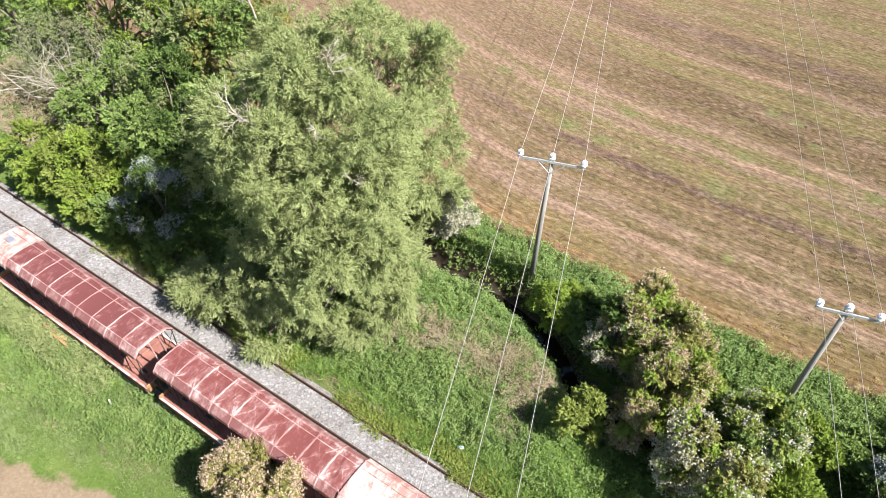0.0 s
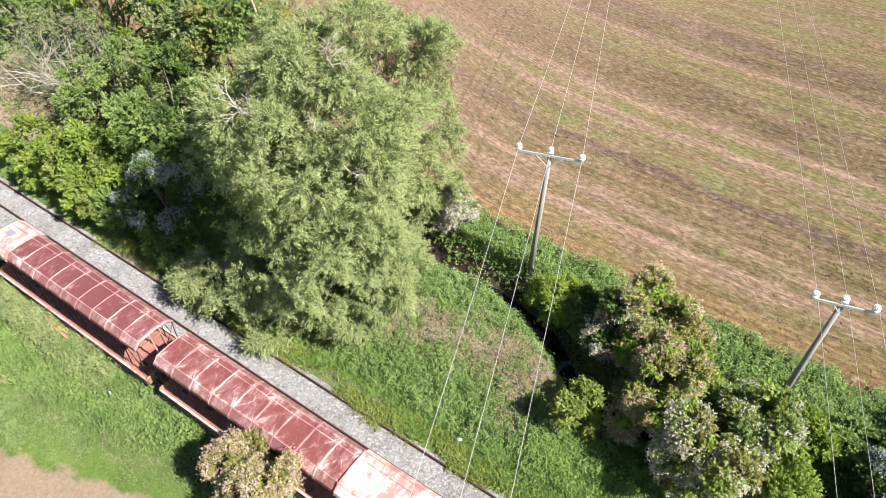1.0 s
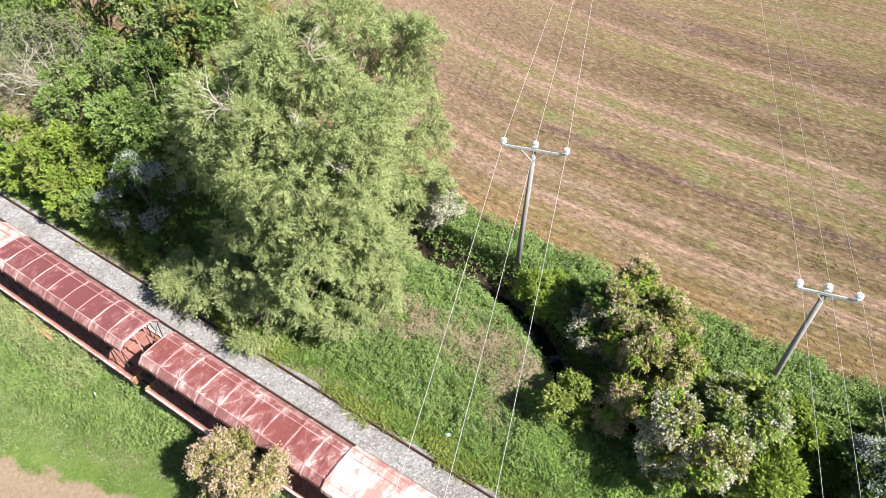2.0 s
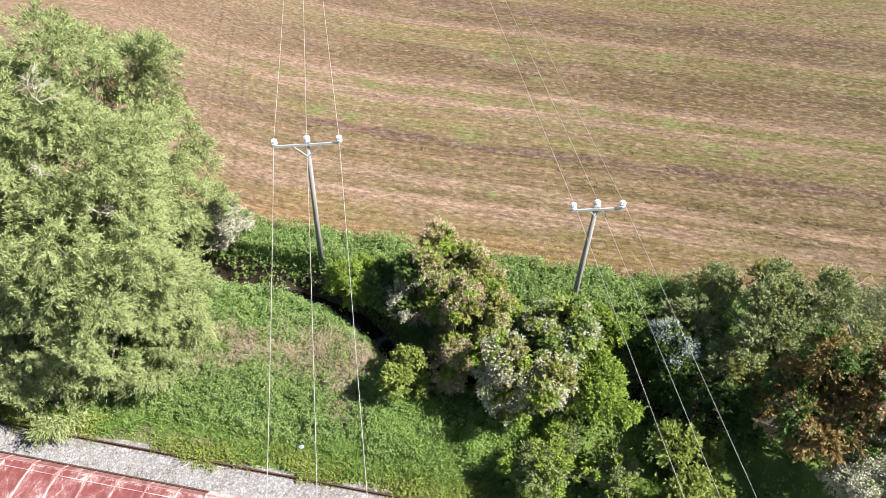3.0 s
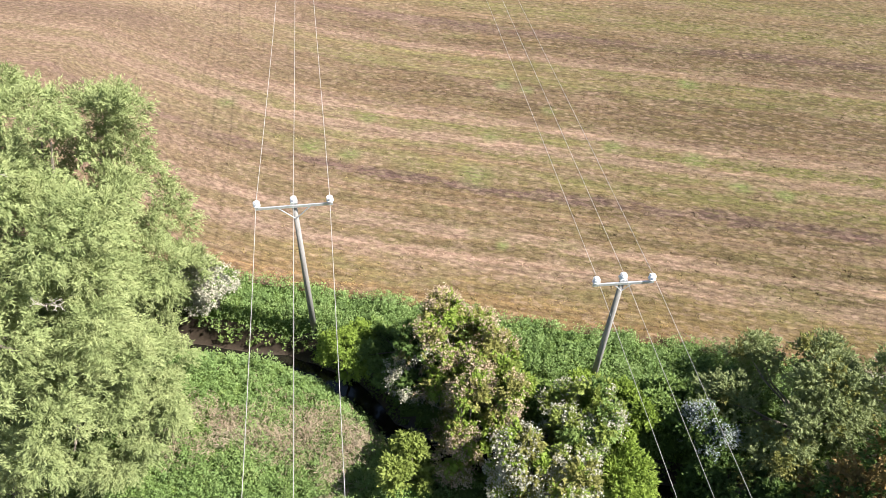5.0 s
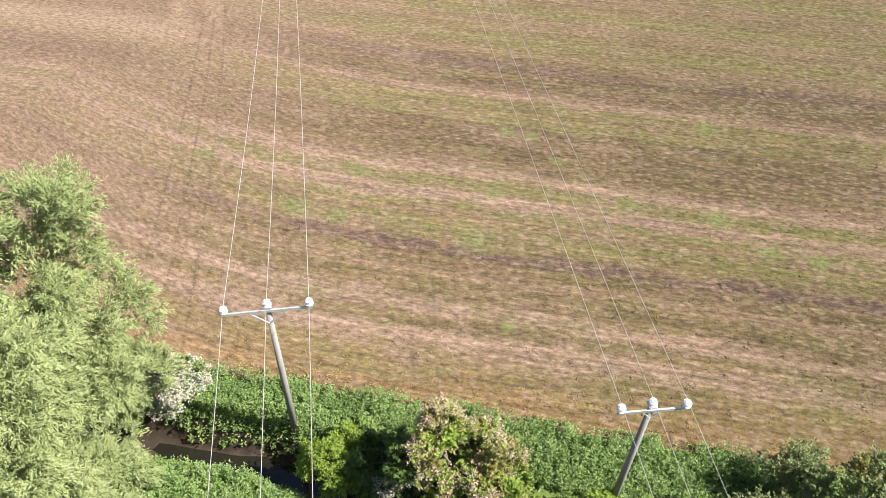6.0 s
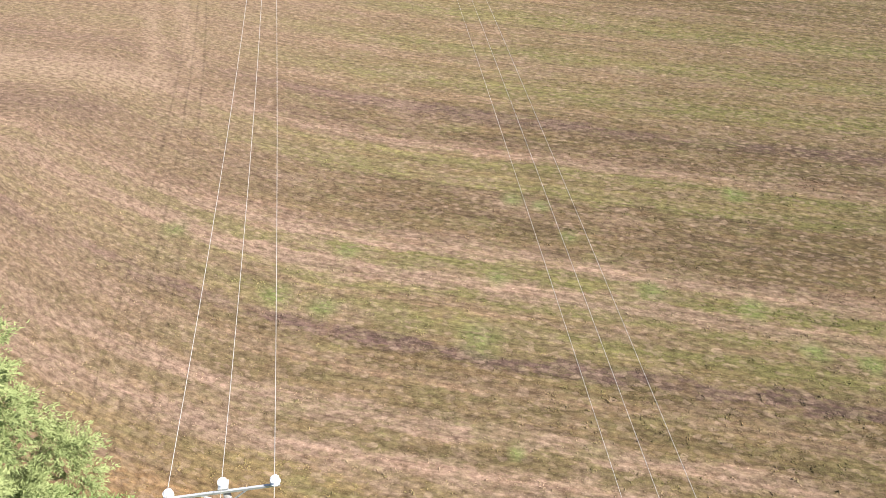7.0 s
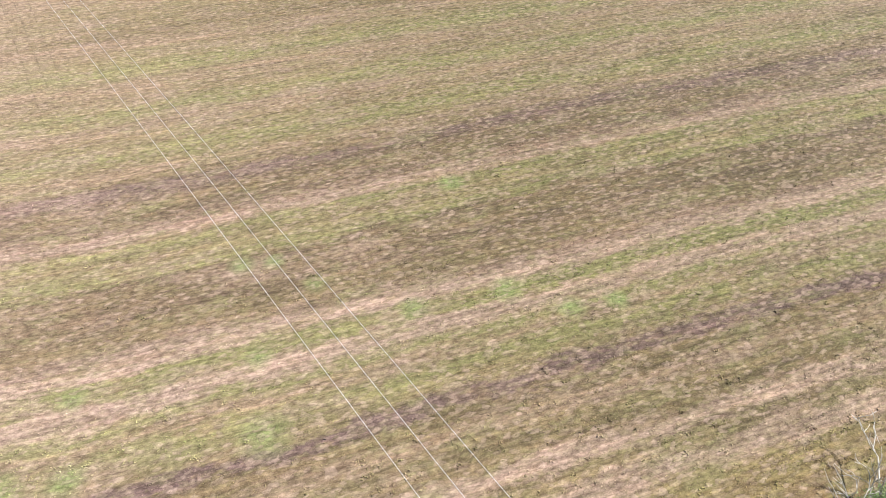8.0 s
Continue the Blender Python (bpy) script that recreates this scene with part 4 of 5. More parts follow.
def plant(name, label, category, s, p, z, radii, leaf, seed, lobes=26, lobe_r=0.8, sprays=1500, leaves=14, size=(0.145, 0.37),
          droop=0.12, twig=0.32, trunk=0.09, bloom=None, bloom_share=0.35, bloom_seed=0, bloom_size=0.075, bloom_keep=0.30, group="", gap=0.05, fill=0.2, low=-0.55, bark=None, second=None, share=0.4, rough=0.0):
    """A tree or shrub: an Empty at its foot with trunk, crown and, where it flowers, blossom."""
    rng = np.random.default_rng(seed)
    foot = W(s, p, float(ground_z(s, p)))
    root = new(name)
    root.location = foot
    tagged(root, label, category, group)
    co, centres, puff, puffs = crown((0, 0, z - foot.z), radii, lobes, lobe_r, int(sprays * 1.2), leaves, size, droop, rng, twig, low, fill, gap, rough, (0.17, 0.40), 0.66)
    turn = np.array([[CA, -SA, 0], [SA, CA, 0], [0, 0, 1]])
    co, centres = co @ turn.T, centres @ turn.T
    co[..., 2] = np.maximum(co[..., 2], 0.02)
    limbs(root, bark or BARK, centres, trunk, rng)
    if second:
        other = (rng.uniform(0, 1, puffs) < share)[puff]
        leaf_mesh("crown", co[~other], leaf, root)
        leaf_mesh("young_leaves", co[other], second, root)
    else:
        leaf_mesh("crown", co, leaf, root)
    if bloom:
        n = len(co)
        tip = co[:, 2]
        d = tip - [0, 0, z - foot.z]
        out = np.linalg.norm(d / np.array(radii), axis=1)
        chosen = rng.uniform(0, 1, puffs) < bloom_share * 0.6
        keep = chosen[puff] & (out > 0.45) & (rng.uniform(size=n) < 0.8)
        keep &= rng.uniform(size=n) < min(0.9, bloom_keep * 1.6)
        hang = unit(d[keep] / np.array(radii) * [1, 1, 0.5] + [0, 0, -0.6])
        at = np.repeat(tip[keep], 6, 0) + rng.normal(size=(6 * int(keep.sum()), 3)) * [0.06, 0.06, 0.05]
        at = at + np.repeat(hang, 6, 0) * rng.uniform(0, 0.22, (len(at), 1))
        L = bloom_size * rng.uniform(0.6, 1.3, len(at))
        leaf_mesh("blossom", blades(at, rng.normal(size=at.shape) + [0, 0, 0.3], L, L * 0.5, rng), bloom, root)
    return root


# the great willow
def willow():
    rng = np.random.default_rng(11)
    s, p = -20.8, 19.8
    foot = W(s, p, float(ground_z(s, p)))
    root = new("willow_tree")
    root.location = foot
    tagged(root, "large silvery-green willow tree with dense drooping foliage", "tree")
    zc = 7.6 - foot.z
    co, centres, puff, puffs = crown((0, 0, zc), (5.35, 7.7, 7.9), 400, 1.5, 15500, 32, (0.16, 0.14), 0.22, rng, 0.52, -0.93, 0.12, 0.22, 0.0, (0.09, 0.19), 0.42)
    core, _, puff, puffs = crown((0, 0, zc + 0.1), (3.4, 5.1, 5.6), 200, 1.6, 3200, 12, (0.19, 0.24), 0.5, rng, 0.5, -0.93, 0.2, 0.0, 0.0, (0.08, 0.19))
    low_co, low_centres, puff, puffs = crown((1.7, 2.2, 3.2 - foot.z), (4.1, 4.2, 4.5), 90, 1.15, 4300, 30, (0.16, 0.14), 0.25, rng, 0.5, -0.93, 0.1, 0.25, 0.0, (0.12, 0.30), 0.42)
    skirt, skirt_centres, puff, puffs = crown((2.9, -2.6, 0.9 - foot.z), (3.3, 2.9, 2.7), 54, 1.0, 2400, 28, (0.16, 0.14), 0.25, rng, 0.5, -0.93, 0.1, 0.22, 0.0, (0.14, 0.34), 0.42)
    co, centres = np.concatenate([co, core, low_co, skirt]), np.concatenate([centres, low_centres, skirt_centres])
    turn = np.array([[CA, -SA, 0], [SA, CA, 0], [0, 0, 1]])
    co, centres = co @ turn.T, centres @ turn.T
    co = co[co[:, 0, 2] > 0.05]
    # the side over the silver shrub was cut back
    side = co[:, 0] @ np.array([-0.75 * CA + 0.66 * SA, -0.75 * SA - 0.66 * CA, 0])
    co = co[side < 7.9 + 1.5 * lumps(co[:, 0], 1.3, 17)]
    track_side = co[:, 0] @ np.array([-SA, CA, 0])
    co = co[track_side > -6.7 + 0.5 * lumps(co[:, 0], 1.3, 18)]
    # hollows where old wood shows
    for hollow, r in (((1.0, -5.9, 5.2), 0.95), ((0.5, -5.2, 5.6), 0.7), ((4.6, -3.2, 2.4), 0.55), ((2.5, -2.7, 6.8), 0.55)):
        gone = np.linalg.norm(co[:, 0] - turn @ np.array(hollow) - [0, 0, zc], axis=1) < r * (1 + 0.25 * lumps(co[:, 0], 3.0, 19))
        co = co[~gone]
    leaf_mesh("crown", co, WILLOW, root)
    inner = (centres @ np.array([-0.75 * CA + 0.66 * SA, -0.75 * SA - 0.66 * CA, 0]) < 5.8) & (centres @ np.array([-SA, CA, 0]) > -5.4)
    limbs(root, BARK, centres[inner], 0.5, rng, 0.35, "rough grey-brown trunk")
    for (ds, dp, dz), size in (((0.9, -4.9, 4.6), 1.5), ((0.6, -5.0, 5.0), 1.1), ((2.5, -2.0, 6.3), 1.2), ((2.4, -1.6, 6.8), 0.9), ((4.2, -2.9, 2.2), 0.9), ((-2.6, -1.0, 7.4), 1.0), ((3.0, -3.6, 4.6), 0.8)):
        a = Vector((ds * CA - dp * SA, ds * SA + dp * CA, zc + dz))
        bm = bmesh.new()
        bare_twigs(bm, a, (a - Vector((0, 0, zc - 2))).normalized(), size, rng, 3, 0.05)
        part("dead_branch", bm, DEADWOOD, root, "pale bare dead branch")
    return root


willow()

H = "hawthorns along the brook"
G = "shrubs along the railway and brook"
plant("hawthorn", "tall hawthorn with faded pinkish blossom above the brook", "tree", -2.3, 24.1, 1.2, (2.0, 2.0, 3.6), OLIVE, 21, 66, 0.7, 2700, 14, trunk=0.16, gap=0.12,
      second=LIME, share=0.55, bloom=PINKBLOOM, bloom_share=1.05, bloom_keep=0.26, bloom_seed=1, group=H, low=-0.8, rough=0.2)
plant("hawthorn", "hawthorn laden with cream-white blossom", "tree", 2.2, 18.3, 1.0, (1.9, 1.5, 2.5), LIME, 22, 34, 0.62, 1500, 14, trunk=0.12, gap=0.12, second=OLIVE, share=0.35,
      bloom=BLOSSOM, bloom_share=0.85, bloom_keep=0.24, bloom_seed=2, group=H, low=-0.8, rough=0.45)
plant("hawthorn", "upright hawthorn with white blossom sprays", "tree", 3.5, 20.3, 1.5, (1.8, 1.6, 2.6), YELLOW, 48, 34, 0.62, 1500, 14, trunk=0.12, gap=0.12, second=GREEN, share=0.4,
      bloom=BLOSSOM, bloom_share=0.62, bloom_keep=0.22, bloom_seed=10, group=H, low=-0.8, rough=0.45)
plant("hawthorn", "shaded hawthorn with white sprays over the brook", "tree", -3.9, 23.2, 0.4, (1.0, 1.3, 2.6), SHADEGREEN, 49, 24, 0.5, 900, 14, gap=0.12,
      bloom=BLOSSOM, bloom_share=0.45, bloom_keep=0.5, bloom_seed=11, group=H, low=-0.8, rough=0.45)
plant("hawthorn", "faded pink-brown hawthorn at the brook's edge", "tree", -0.6, 20.8, 0.7, (1.8, 1.7, 2.7), LIME, 23, 34, 0.6, 1500, 14, trunk=0.12, gap=0.12, second=OLIVE, share=0.4,
      bloom=PINKBLOOM, bloom_share=1.0, bloom_keep=0.24, bloom_seed=3, group=H, low=-0.8, rough=0.45)
plant("hawthorn", "slender lime-green hawthorn beside the tall one", "tree", 0.6, 23.0, 0.7, (1.3, 1.3, 2.5), LIME, 54, 24, 0.5, 1000, 14, gap=0.12, second=YELLOW, share=0.4, group=H, low=-0.8, rough=0.45)
plant("hawthorn", "small hawthorn with cream blossom beside the willow", "tree", -16.2, 26.2, 1.5, (1.1, 1.1, 1.9), GREEN, 24, 18, 0.5, 700, 14, bloom=BLOSSOM, bloom_share=1.4, bloom_keep=0.5, bloom_seed=4, group=H)
plant("hawthorn", "brown faded hawthorn in shade", "tree", 16.9, 18.5, 2.4, (2.5, 2.7, 3.9), BROWN, 25, 60, 0.9, 3400, 14, trunk=0.14, fill=0.3, second=SHADEGREEN, share=0.30, bloom=PINKBLOOM, bloom_share=0.16, bloom_seed=5, group=H, low=-0.8, rough=0.45)
plant("hawthorn", "white-blossomed hawthorn by the track", "tree", 18.6, 16.4, 1.2, (1.9, 1.8, 2.3), GREEN, 26, 24, 0.65, 1100, 14, bloom=BLOSSOM, bloom_share=1.4, bloom_keep=0.55, bloom_seed=6, group=H)
plant("hawthorn", "pinkish flowering hawthorn beside the red wagons", "tree", -14.3, 6.0, 0.25, (1.8, 1.5, 1.75), OLIVE, 27, 36, 0.6, 1700, 14, fill=0.35, bloom=PINKBLOOM, bloom_share=1.3, bloom_keep=0.3, bloom_seed=7, group=H, rough=0.25)
plant("hawthorn", "pale silvery hawthorn in shadow of trees", "tree", 10.2, 22.6, 0.5, (1.1, 1.0, 1.3), SHADEGREEN, 28, 16, 0.5, 600, 14, bloom=SILVER, bloom_share=0.7, bloom_seed=8, group=H)
plant("flowering_shrub", "silver-white flowering shrub beneath the willow", "shrub", -31.4, 15.9, 1.3, (2.3, 1.9, 3.0), SHADEGREEN, 29, 34, 0.6, 1600, 14, gap=0.12, bloom=SILVER, bloom_share=0.8, bloom_keep=0.34, bloom_seed=9, group=G, rough=0.5)
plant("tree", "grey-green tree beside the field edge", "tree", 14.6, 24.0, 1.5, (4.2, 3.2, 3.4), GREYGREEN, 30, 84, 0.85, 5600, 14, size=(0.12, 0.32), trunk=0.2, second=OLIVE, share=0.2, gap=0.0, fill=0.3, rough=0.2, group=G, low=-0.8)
# darkened leaves stand in for the shaded hollow here
plant("shrub", "dense shrub over the brook, leaves darkened for the shaded hollow", "shrub", 11.6, 19.0, -0.7, (3.0, 2.8, 1.5), SHADEGREEN, 31, 36, 0.8, 1900, 14, group=G)
plant("shrub", "bushy green shrub beside the railway", "shrub", 5.0, 14.9, -0.8, (3.2, 1.8, 1.6), GREYGREEN, 32, 48, 0.65, 2600, 14, size=(0.12, 0.3), second=LIME, share=0.45, gap=0.12, group=G)
plant("shrub", "low yellow-green shrub at the trackside", "shrub", 9.8, 15.2, -0.4, (2.6, 1.8, 1.8), YELLOW, 33, 34, 0.7, 1900, 14, group=G)
plant("shrub", "feathery green shrub beside white hawthorn", "shrub", 6.3, 18.4, 0.1, (1.7, 1.7, 1.8), LIME, 34, 24, 0.6, 1200, 14, size=(0.14, 0.25), group=G)
plant("shrub", "bright green shrub around the pole's foot", "shrub", 5.4, 23.0, 0.1, (2.3, 1.5, 1.3), LIME, 35, 30, 0.6, 1500, 14, group=G)
plant("shrub", "mid-green hedge shrub by the field", "shrub", 8.6, 24.0, 0.0, (1.9, 1.4, 1.2), GREEN, 36, 24, 0.55, 1100, 14, group=G)
plant("shrub", "rounded light green bush at the pole's foot", "shrub", -8.3, 24.4, -0.35, (1.45, 1.3, 1.4), LIME, 37, 24, 0.5, 1300, 14, size=(0.10, 0.35), group=G)
plant("shrub", "dark green bank shrub above the brook", "shrub", -5.6, 25.2, -0.4, (1.9, 1.5, 1.3), GREEN, 38, 26, 0.55, 1300, 14, group=G)
plant("shrub", "yellow-green leafy bush on the near bank", "shrub", -3.4, 18.2, -0.5, (1.15, 1.1, 1.6), YELLOW, 39, 20, 0.45, 900, 14, group=G)
plant("shrub", "bright green bush overhanging the ballast", "shrub", -40.4, 15.9, 0.4, (4.8, 2.7, 2.8), LIME, 40, 60, 0.85, 3300, 14, trunk=0.12, gap=0.12, second=YELLOW, share=0.4, group=G)
plant("tree", "dark green tree behind the trackside bushes", "tree", -42.6, 21.0, 1.5, (3.8, 3.4, 3.4), GREEN, 41, 60, 1.1, 3400, 14, trunk=0.22, second=GREYGREEN, share=0.4, group=G)
plant("tree", "dark green tree in the willow's shade", "tree", -35.5, 20.8, 2.4, (4.2, 4.0, 4.4), GREEN, 42, 55, 1.1, 3200, 14, trunk=0.2, second=SHADEGREEN, share=0.5, group=G)
plant("tree", "green tree at the edge of the copse", "tree", -51.5, 28.6, 3.0, (5.5, 4.5, 5.2), GREEN, 43, 65, 1.2, 3600, 14, size=(0.14, 0.42), trunk=0.25, second=LIME, share=0.35, rough=0.3, group=G)
plant("tree", "green tree beyond the dead thicket", "tree", -61.0, 24.5, 2.4, (5.0, 4.5, 4.6), GREEN, 44, 55, 1.2, 3000, 14, size=(0.14, 0.42), trunk=0.22, group=G)
plant("tree", "tall green tree beyond the willow", "tree", -36.0, 27.4, 3.8, (4.6, 3.8, 5.2), GREEN, 47, 60, 1.2, 3300, 14, size=(0.16, 0.42), trunk=0.24, second=OLIVE, share=0.35, group=G)
plant("tree", "leafy green tree filling the copse", "tree", -44.2, 29.8, 4.0, (4.4, 3.8, 4.8), GREEN, 55, 55, 1.2, 3000, 14, size=(0.16, 0.42), trunk=0.22, second=GREYGREEN, share=0.45, rough=0.3, group=G)
plant("shrub", "shaded green scrub beside the ballast", "shrub", -35.5, 14.9, -1.0, (2.2, 1.1, 1.4), GREEN, 53, 24, 0.5, 1100, 14, group=G)
plant("shrub", "low willow scrub beside the ballast", "shrub", -25.4, 14.2, -0.8, (2.6, 1.6, 1.6), WILLOW, 45, 30, 0.6, 1500, 16, size=(0.17, 0.14), droop=0.35, twig=0.55, group=G)
plant("shrub", "feathery willow scrub at the ballast edge", "shrub", -21.2, 14.1, -0.8, (2.4, 1.6, 1.6), WILLOW, 56, 30, 0.6, 1400, 16, size=(0.17, 0.14), droop=0.35, twig=0.55, group=G)
plant("shrub", "shaded scrub along the ballast edge", "shrub", -30.0, 14.9, -1.2, (2.6, 1.2, 1.2), GREEN, 46, 28, 0.5, 1200, 14, group=G)


def thicket(name, label, s, p, z, radii, seed, n, green=None, count=900):
    """A sparse thicket of bare grey twigs."""
    rng = np.random.default_rng(seed)
    foot = W(s, p, float(ground_z(s, p)))
    root = new(name)
    root.location = foot
    tagged(root, label, "shrub", "bare thickets")
    for k in range(n):
        bm = bmesh.new()
        a = rng.uniform(0, 6.283)
        w = Vector((math.cos(a) * 0.8, math.sin(a) * 0.8, rng.uniform(0.5, 1.3))).normalized()
        bare_twigs(bm, (math.cos(a) * 0.3 * radii[0], math.sin(a) * 0.3 * radii[1], 0.0), w, radii[2] * rng.uniform(0.7, 1.1), rng, 3, 0.06)
        part("branch", bm, DEADWOOD, root, "bleached grey bare branch")
    at = sphere_points(count * 12, rng) * np.array(radii) * rng.uniform(0.6, 1.05, (count * 12, 1)) + [0, 0, z - foot.z]
    at[:, 2] = np.maximum(at[:, 2], 0.05)
    leaf_mesh("twig_mass", blades(at, rng.normal(size=at.shape) + [0, 0, 0.4], rng.uniform(0.15, 0.5, len(at)), np.full(len(at), 0.010), rng), TWIG, root)["kind"] = "stuff"
    if green:
        at = np.repeat(at[rng.uniform(size=len(at)) < 0.5], 3, 0)
        at = at + rng.normal(size=at.shape) * 0.10
        L = 0.13 * rng.uniform(0.6, 1.3, len(at))
        leaf_mesh("leaves", blades(at, rng.normal(size=at.shape), L, L * 0.4, rng), green, root)


thicket("bare_thicket", "grey leafless thicket with pale bare branches", -50.4, 22.8, 2.2, (4.4, 3.4, 3.9), 51, 18, GREYGREEN, 420)
thicket("bare_thicket", "sparse grey twiggy tree by the field", 21.5, 26.0, 1.4, (2.6, 1.8, 2.4), 52, 12, GREYGREEN, 420)


# ---- low plants ----
def cover(name, label, category, n, where, height, leaves, size, leaf, seed, lean=0.5, lump=0.4, flat=False):
    """Plants scattered by where(s, p) in 0..1, each a spire of leaves."""
    rng = np.random.default_rng(seed)
    s0, s1, p0, p1 = where[0]
    s, p = rng.uniform(s0, s1, n), rng.uniform(p0, p1, n)
    keep = rng.uniform(size=n) < where[1](s, p)
    s, p = s[keep], p[keep]
    h = height * np.maximum(0.25, 1 + lump * (0.6 * waves(s, p, 1.3, seed) + 0.6 * waves(s, p, 3.4, seed + 40))) * rng.uniform(0.6, 1.2, len(s))
    z = ground_z(s, p)
    k = leaves
    S, P, Z, Hh = (np.repeat(v, k) for v in (s, p, z, h))
    m = len(S)
    S, P = S + rng.normal(size=m) * 0.09, P + rng.normal(size=m) * 0.09
    up = rng.uniform(0.25, 1.0, m) if not flat else rng.uniform(0.0, 0.3, m)
    at = np.stack([S * CA - P * SA, S * SA + P * CA, Z + Hh * up], 1)
    axis = rng.normal(size=(m, 3)) * [1, 1, 0.6] * lean + [0, 0, 0.25 if not flat else 1.0]
    L = size[0] * rng.uniform(0.6, 1.35, m)
    if flat:
        L = L * np.clip(Hh / height, 0.5, 1.6)
    return tagged(leaf_mesh(name, blades(at, axis, L, L * size[1], rng, rng.normal(size=(m, 3)) * 0.7 + [0.3, -0.15, 0.9]), leaf), label, category, kind="stuff")


def fade(x, a, b):
    return np.clip((x - a) / (b - a), 0, 1)


def meadow(s, p):
    return fade(p, 14.2, 15.4) * fade(brook_p(s) - p, 0.9, 1.3) * fade(-s, 1.0, 3.0)


def patchy(s, p, k, seed, lo, hi):
    return fade(waves(s, p, k, seed), lo, hi)


def dry_band(s, p):
    return np.exp(-((p - 19.6 - 0.12 * (s + 11)) / 1.3) ** 2) * fade(s, -19, -15) * fade(-s, 4.0, 6.0) + 0.9 * np.exp(-((s + 6.6) / 0.9) ** 2) * fade(p, 15.5, 17) * fade(-p, -20.5, -19)


cover("nettles", "dense green nettles on the near bank", "nettles", 11000, ((-28, -1, 14, 26), lambda s, p: meadow(s, p) * (1 - 0.75 * np.clip(dry_band(s, p), 0, 1)) * (0.35 + 0.65 * fade(p, 19.5, 21.5))), 0.70, 18, (0.095, 0.34), NETTLE, 61, 0.5, 0.95)
cover("brambles", "low tangled brambles on the near bank", "brambles", 10000, ((-28, -1, 14, 22), lambda s, p: meadow(s, p) * (1 - fade(p, 20, 21.5)) * (1 - 0.6 * np.clip(dry_band(s, p), 0, 1))), 0.60, 16, (0.09, 0.42), BRAMBLE, 62, 0.8, 0.95)
cover("nettles", "bright nettles and grass below the hawthorns", "nettles", 4200, ((-5, 3.5, 14.6, 18.2), lambda s, p: fade(p, 14.6, 15.4) * fade(18.2 - p, 0.0, 0.8) * patchy(s, p, 1.2, 88, -0.8, 0.1)), 0.6, 15, (0.10, 0.30), LONGGRASS, 89, 0.5, 0.7)
cover("dry_stalks", "dry grey-brown stalks and dead bramble", "dry stalks", 15000, ((-21, -4, 15, 22.5), lambda s, p: meadow(s, p) * np.clip(dry_band(s, p), 0, 1) * patchy(s, p, 1.5, 71, -0.7, 0.4)), 0.62, 9, (0.20, 0.07), DRY, 63, 1.0)
cover("nettles", "bright green nettles along the field edge", "nettles", 8000, ((-30, 26, 25.2, 28.5), lambda s, p: fade(p - brook_p(s), 0.9, 1.4) * fade(28.4 + 0.25 * waves(s, p, 1.2, 9) - p, 0.0, 0.35)), 0.6, 17, (0.095, 0.34), NETTLE, 64, 0.5, 0.7)
cover("bank_plants", "dark green plants hanging over the brook", "bank plants", 8000, ((-30, 26, 18, 27), lambda s, p: fade(np.abs(p - brook_p(s)), 0.55, 0.9) * fade(2.2 - np.abs(p - brook_p(s)), 0.0, 0.6)), 0.5, 12, (0.14, 0.35), GREEN, 65)
cover("tall_grass", "bright green grass beside the track", "grass", 20000, ((-34, 16, 12.8, 16.2), lambda s, p: fade(p + 0.35 * waves(s, p, 1.1, 75), 13.25, 13.7) * fade(16.2 - p, 0.0, 0.9) * fade(s, -34, -22)), 0.40, 7, (0.30, 0.055), LONGGRASS, 66, 0.75, 0.6, True)
cover("grass", "rough green grass beside the wagons", "grass", 40000, ((-46, -6, -3, 7.75), lambda s, p: fade(p - (3.0 + 0.33 * (s + 20.3)) + 0.7 * waves(s, p, 0.8, 77), -0.2, 0.5) * fade(7.75 - p, 0.0, 0.3)), 0.22, 6, (0.20, 0.06), GRASS, 67, 0.7, 0.6, True)
cover("weeds", "leafy weeds among the grass near wagons", "weeds", 15000, ((-46, -8, 0, 7.5), lambda s, p: fade(p - (4.6 + 0.2 * (s + 20.3)), 0.0, 1.4) * (0.25 + 0.75 * patchy(s, p, 1.3, 78, -0.5, 0.3))), 0.42, 9, (0.11, 0.38), BRAMBLE, 68, 0.6, 0.8)
cover("tall_weeds", "yellow-green tussocks beside the wagons", "weeds", 5200, ((-44, -9, 3.0, 7.6), lambda s, p: fade(p - (4.2 + 0.2 * (s + 20.3)), 0.0, 1.6) * patchy(s, p, 1.5, 86, 0.0, 0.5)), 0.5, 10, (0.20, 0.08), LONGGRASS, 87, 0.8, 0.8, True)
cover("undergrowth", "shaded undergrowth beneath the trees", "undergrowth", 3800, ((-64, -24, 14, 30), lambda s, p: fade(p, 14.2, 15.2) * 0.8), 0.5, 8, (0.15, 0.38), GREEN, 69)
cover("undergrowth", "green undergrowth among the hawthorns", "undergrowth", 4500, ((-3, 28, 13.8, 27.8), lambda s, p: fade(np.abs(p - brook_p(s)), 0.8, 1.2) * fade(p, 13.9, 15) * (1 - 0.8 * fade(s, 7, 9) * fade(-p, -22.5, -21))), 0.55, 8, (0.14, 0.38), GREEN, 70)
cover("creepers", "yellow-green creeping plants over rail and ballast", "weeds", 15000, ((-36, 12, 12.35, 14.2), lambda s, p: patchy(s, p, 1.4, 79, -0.35, 0.35) * fade(p + 0.5 * waves(s, p, 1.7, 90), 12.55, 13.1)), 0.30, 7, (0.095, 0.42), YELLOW, 72)
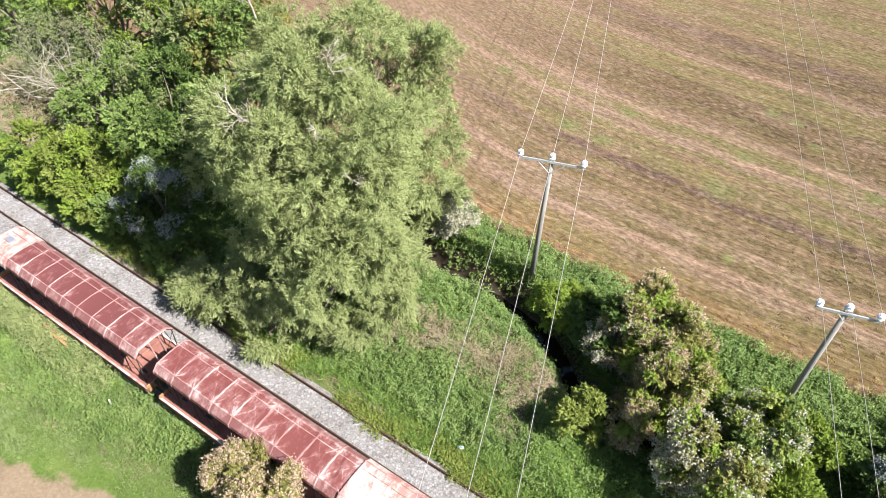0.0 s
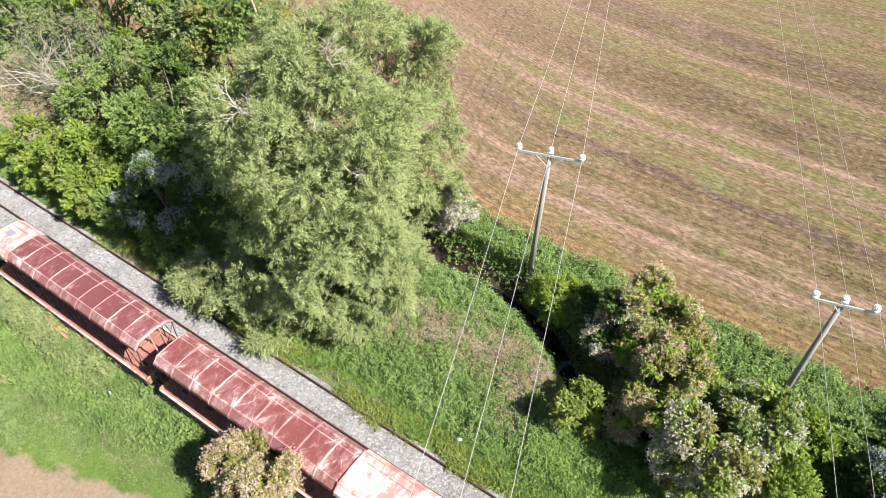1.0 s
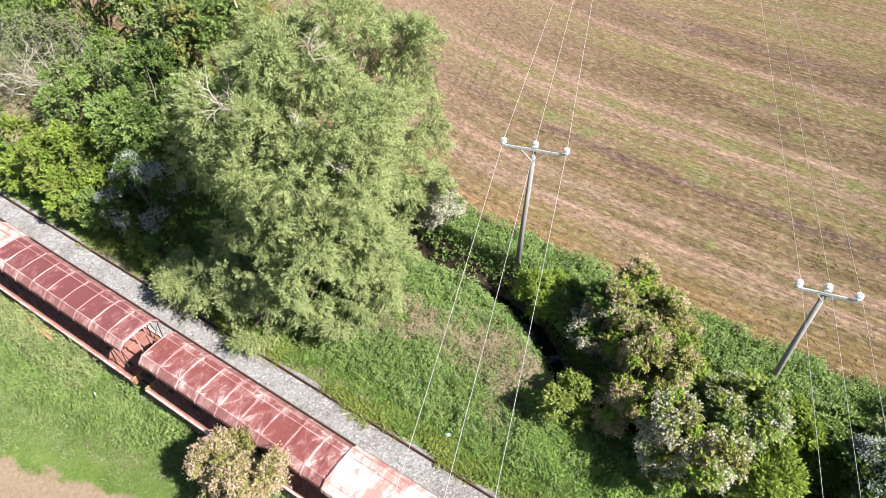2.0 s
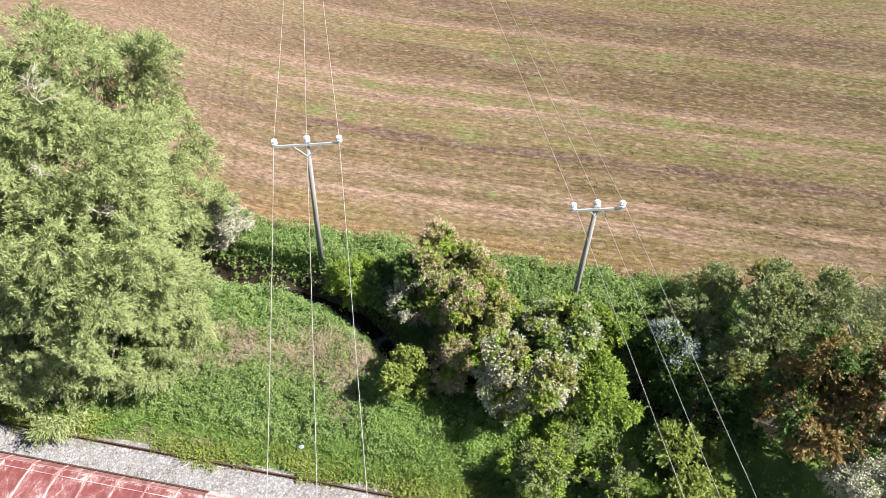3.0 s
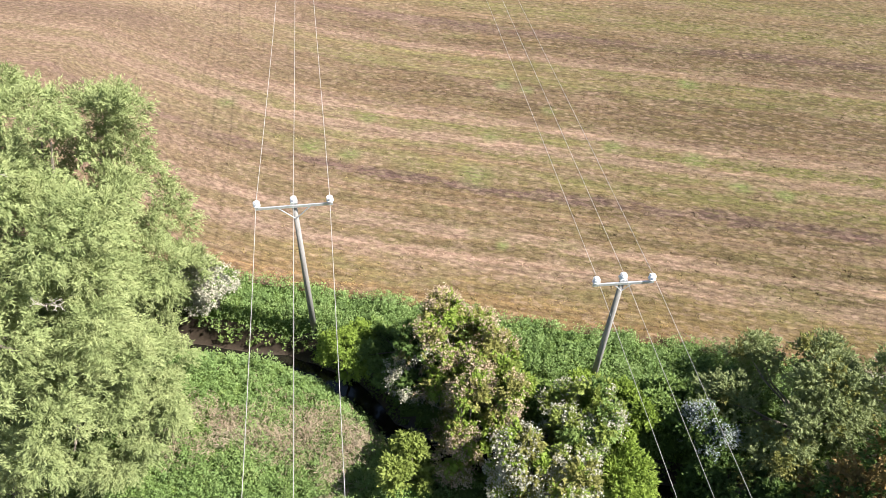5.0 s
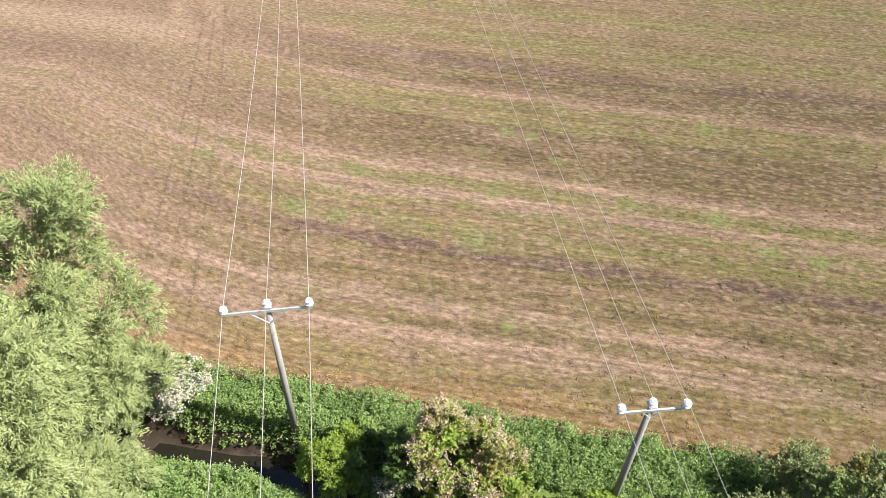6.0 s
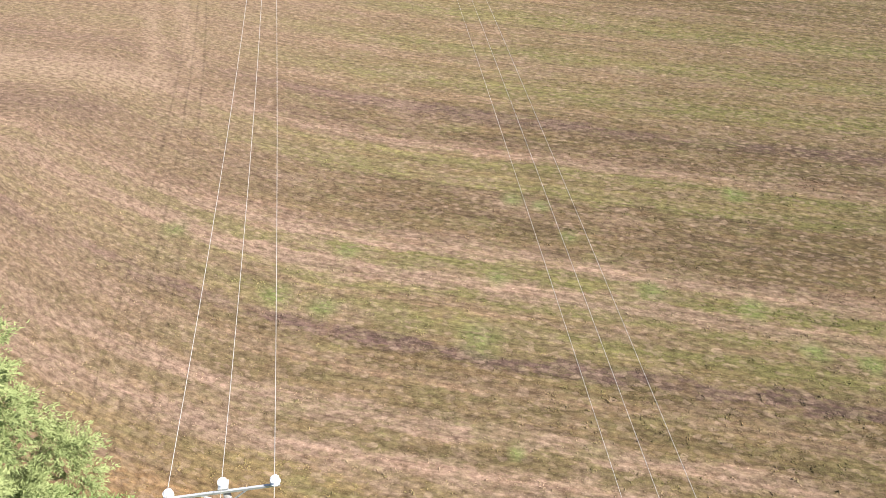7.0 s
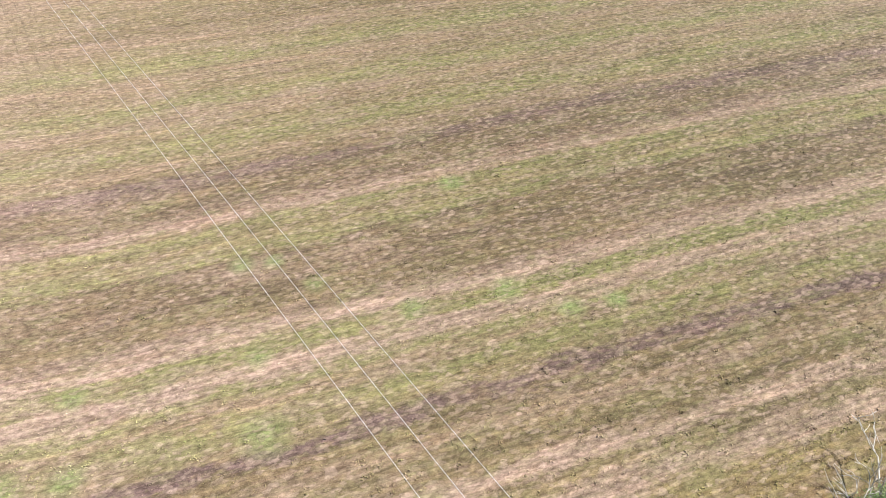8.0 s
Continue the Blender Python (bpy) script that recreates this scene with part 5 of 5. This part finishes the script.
cover("weeds", "small weeds rooted in the ballast", "weeds", 60, ((-40, 4, 11.3, 12.6), lambda s, p: patchy(s, p, 1.1, 80, 0.3, 0.6)), 0.2, 8, (0.1, 0.4), GREEN, 73)


cover("tall_weeds", "tall olive weeds crowding the wagon side", "weeds", 3600, ((-38, -25.5, 5.0, 7.35), lambda s, p: fade(p, 5.2, 6.4) * fade(-s, 25.5, 30.5)), 0.95, 10, (0.17, 0.14), WILLOW, 74, 0.8, 0.6)
cover("trackside_straw", "dry straw-coloured grass along the far rail", "dry grass", 6000, ((-36, 14, 12.95, 14.1), lambda s, p: patchy(s, p, 1.0, 83, -0.5, 0.4)), 0.16, 6, (0.16, 0.07), DRY, 76, 0.9, 0.4, True)
cover("dry_grass", "dry pale tufts in the grass", "dry grass", 2200, ((-31, -14, 3, 7), lambda s, p: 0.5 * patchy(s, p, 1.0, 82, 0.35, 0.7) + np.exp(-((s + 28.2) / 0.8) ** 2 - ((p - 6.0) / 0.5) ** 2) + 0.7 * np.exp(-((s + 26.3) / 0.6) ** 2 - ((p - 6.0) / 0.5) ** 2)), 0.3, 7, (0.22, 0.05), DRY, 75, 0.7, 0.4, True)

cover("dry_grass", "dry brown grass beneath the bare thicket", "dry grass", 5000, ((-60, -46, 16.5, 23), lambda s, p: 0.8 + 0 * s), 0.45, 7, (0.26, 0.07), DRY, 77, 0.9, 0.5)


def stubble():
    """Straw and regrowth lying along the rows."""
    rng = np.random.default_rng(81)
    n = 105000
    u = rng.uniform(size=n) ** 1.3
    p = 28.4 + u * 75
    s = rng.uniform(-1, 1, n) * (52 + 30 * u) + 10
    rows = np.sin(p * 9.5 + 2.0 * waves(s * 0.2, p, 0.6, 5))
    keep = rng.uniform(size=n) < 0.55 + 0.45 * rows
    s, p, m = s[keep], p[keep], int(keep.sum())
    at = np.stack([s * CA - p * SA, s * SA + p * CA, ground_z(s, p) + rng.uniform(0.0, 0.05, m)], 1)
    turn = rng.normal(size=m) * 0.7
    way = np.stack([np.cos(turn) * CA - np.sin(turn) * SA, np.cos(turn) * SA + np.sin(turn) * CA, np.abs(rng.normal(size=m)) * 0.35], 1)
    L = rng.uniform(0.05, 0.17, m)
    tagged(leaf_mesh("stubble", blades(at, way, L, rng.uniform(0.012, 0.04, m), rng, np.tile([0.2, -0.1, 1.0], (m, 1))), STUBBLE), "short dry stubble and green regrowth on the field", "stubble", kind="stuff")


stubble()


def tufts():
    """Small standing tufts of regrowth in the rows, nearest part of the field."""
    rng = np.random.default_rng(84)
    n = 9000
    u = rng.uniform(size=n) ** 1.25
    p = 28.6 + u * 40
    s = rng.uniform(-1, 1, n) * (40 + 16 * u) + 12
    rows = np.sin(p * 9.5 + 2.0 * waves(s * 0.2, p, 0.6, 5))
    keep = rng.uniform(size=n) < np.clip(0.22 - 0.3 * rows + 0.5 * waves(s * 0.4, p, 1.1, 31) + 0.5 * np.clip((s + 6) / 40, -0.5, 0.5), 0, 1)
    k = 8
    tuft = rng.uniform(0.6, 1.3, int(keep.sum()))
    s, p, big = np.repeat(s[keep], k), np.repeat(p[keep], k), np.repeat(tuft, k)
    m = len(s)
    s, p = s + rng.normal(size=m) * 0.10 * big, p + rng.normal(size=m) * 0.07 * big
    at = np.stack([s * CA - p * SA, s * SA + p * CA, ground_z(s, p) + rng.uniform(-0.01, 0.04, m)], 1)
    L = rng.uniform(0.05, 0.125, m) * big
    tagged(leaf_mesh("regrowth", blades(at, rng.normal(size=(m, 3)) * [0.8, 0.8, 0.2] + [0, 0, 0.3], L, L * 0.36, rng, rng.normal(size=(m, 3)) * 0.35 + [0.4, -0.25, 1.0]), STUBBLE), "small olive tufts of regrowth in rows", "regrowth", kind="stuff")


tufts()

# ---- litter ----
bm = bmesh.new()
pts = [(-0.24, -0.1, 0.0), (0.02, -0.16, 0.06), (0.22, -0.05, 0.02), (0.26, 0.12, 0.08), (0.0, 0.15, 0.13), (-0.22, 0.12, 0.05)]
top = [bm.verts.new(v) for v in pts]
mid = bm.verts.new((0.02, 0.0, 0.16))
low = [bm.verts.new((x * 0.8, y * 0.8, z - 0.05)) for x, y, z in pts]
for k in range(6):
    bm.faces.new((top[k], top[(k + 1) % 6], mid))
    bm.faces.new((low[k], low[(k + 1) % 6], top[(k + 1) % 6], top[k]))
bm.faces.new(low[::-1])
litter = part("plastic_bag", bm, PLASTIC)
litter.scale = (0.55, 0.55, 0.55)
litter.location = Vector((0.35, 16.4, float(ground_z(0.35 * CA + 16.4 * SA, -0.35 * SA + 16.4 * CA)) + 0.30))
tagged(litter, "crumpled pale blue plastic bag in the grass", "litter")
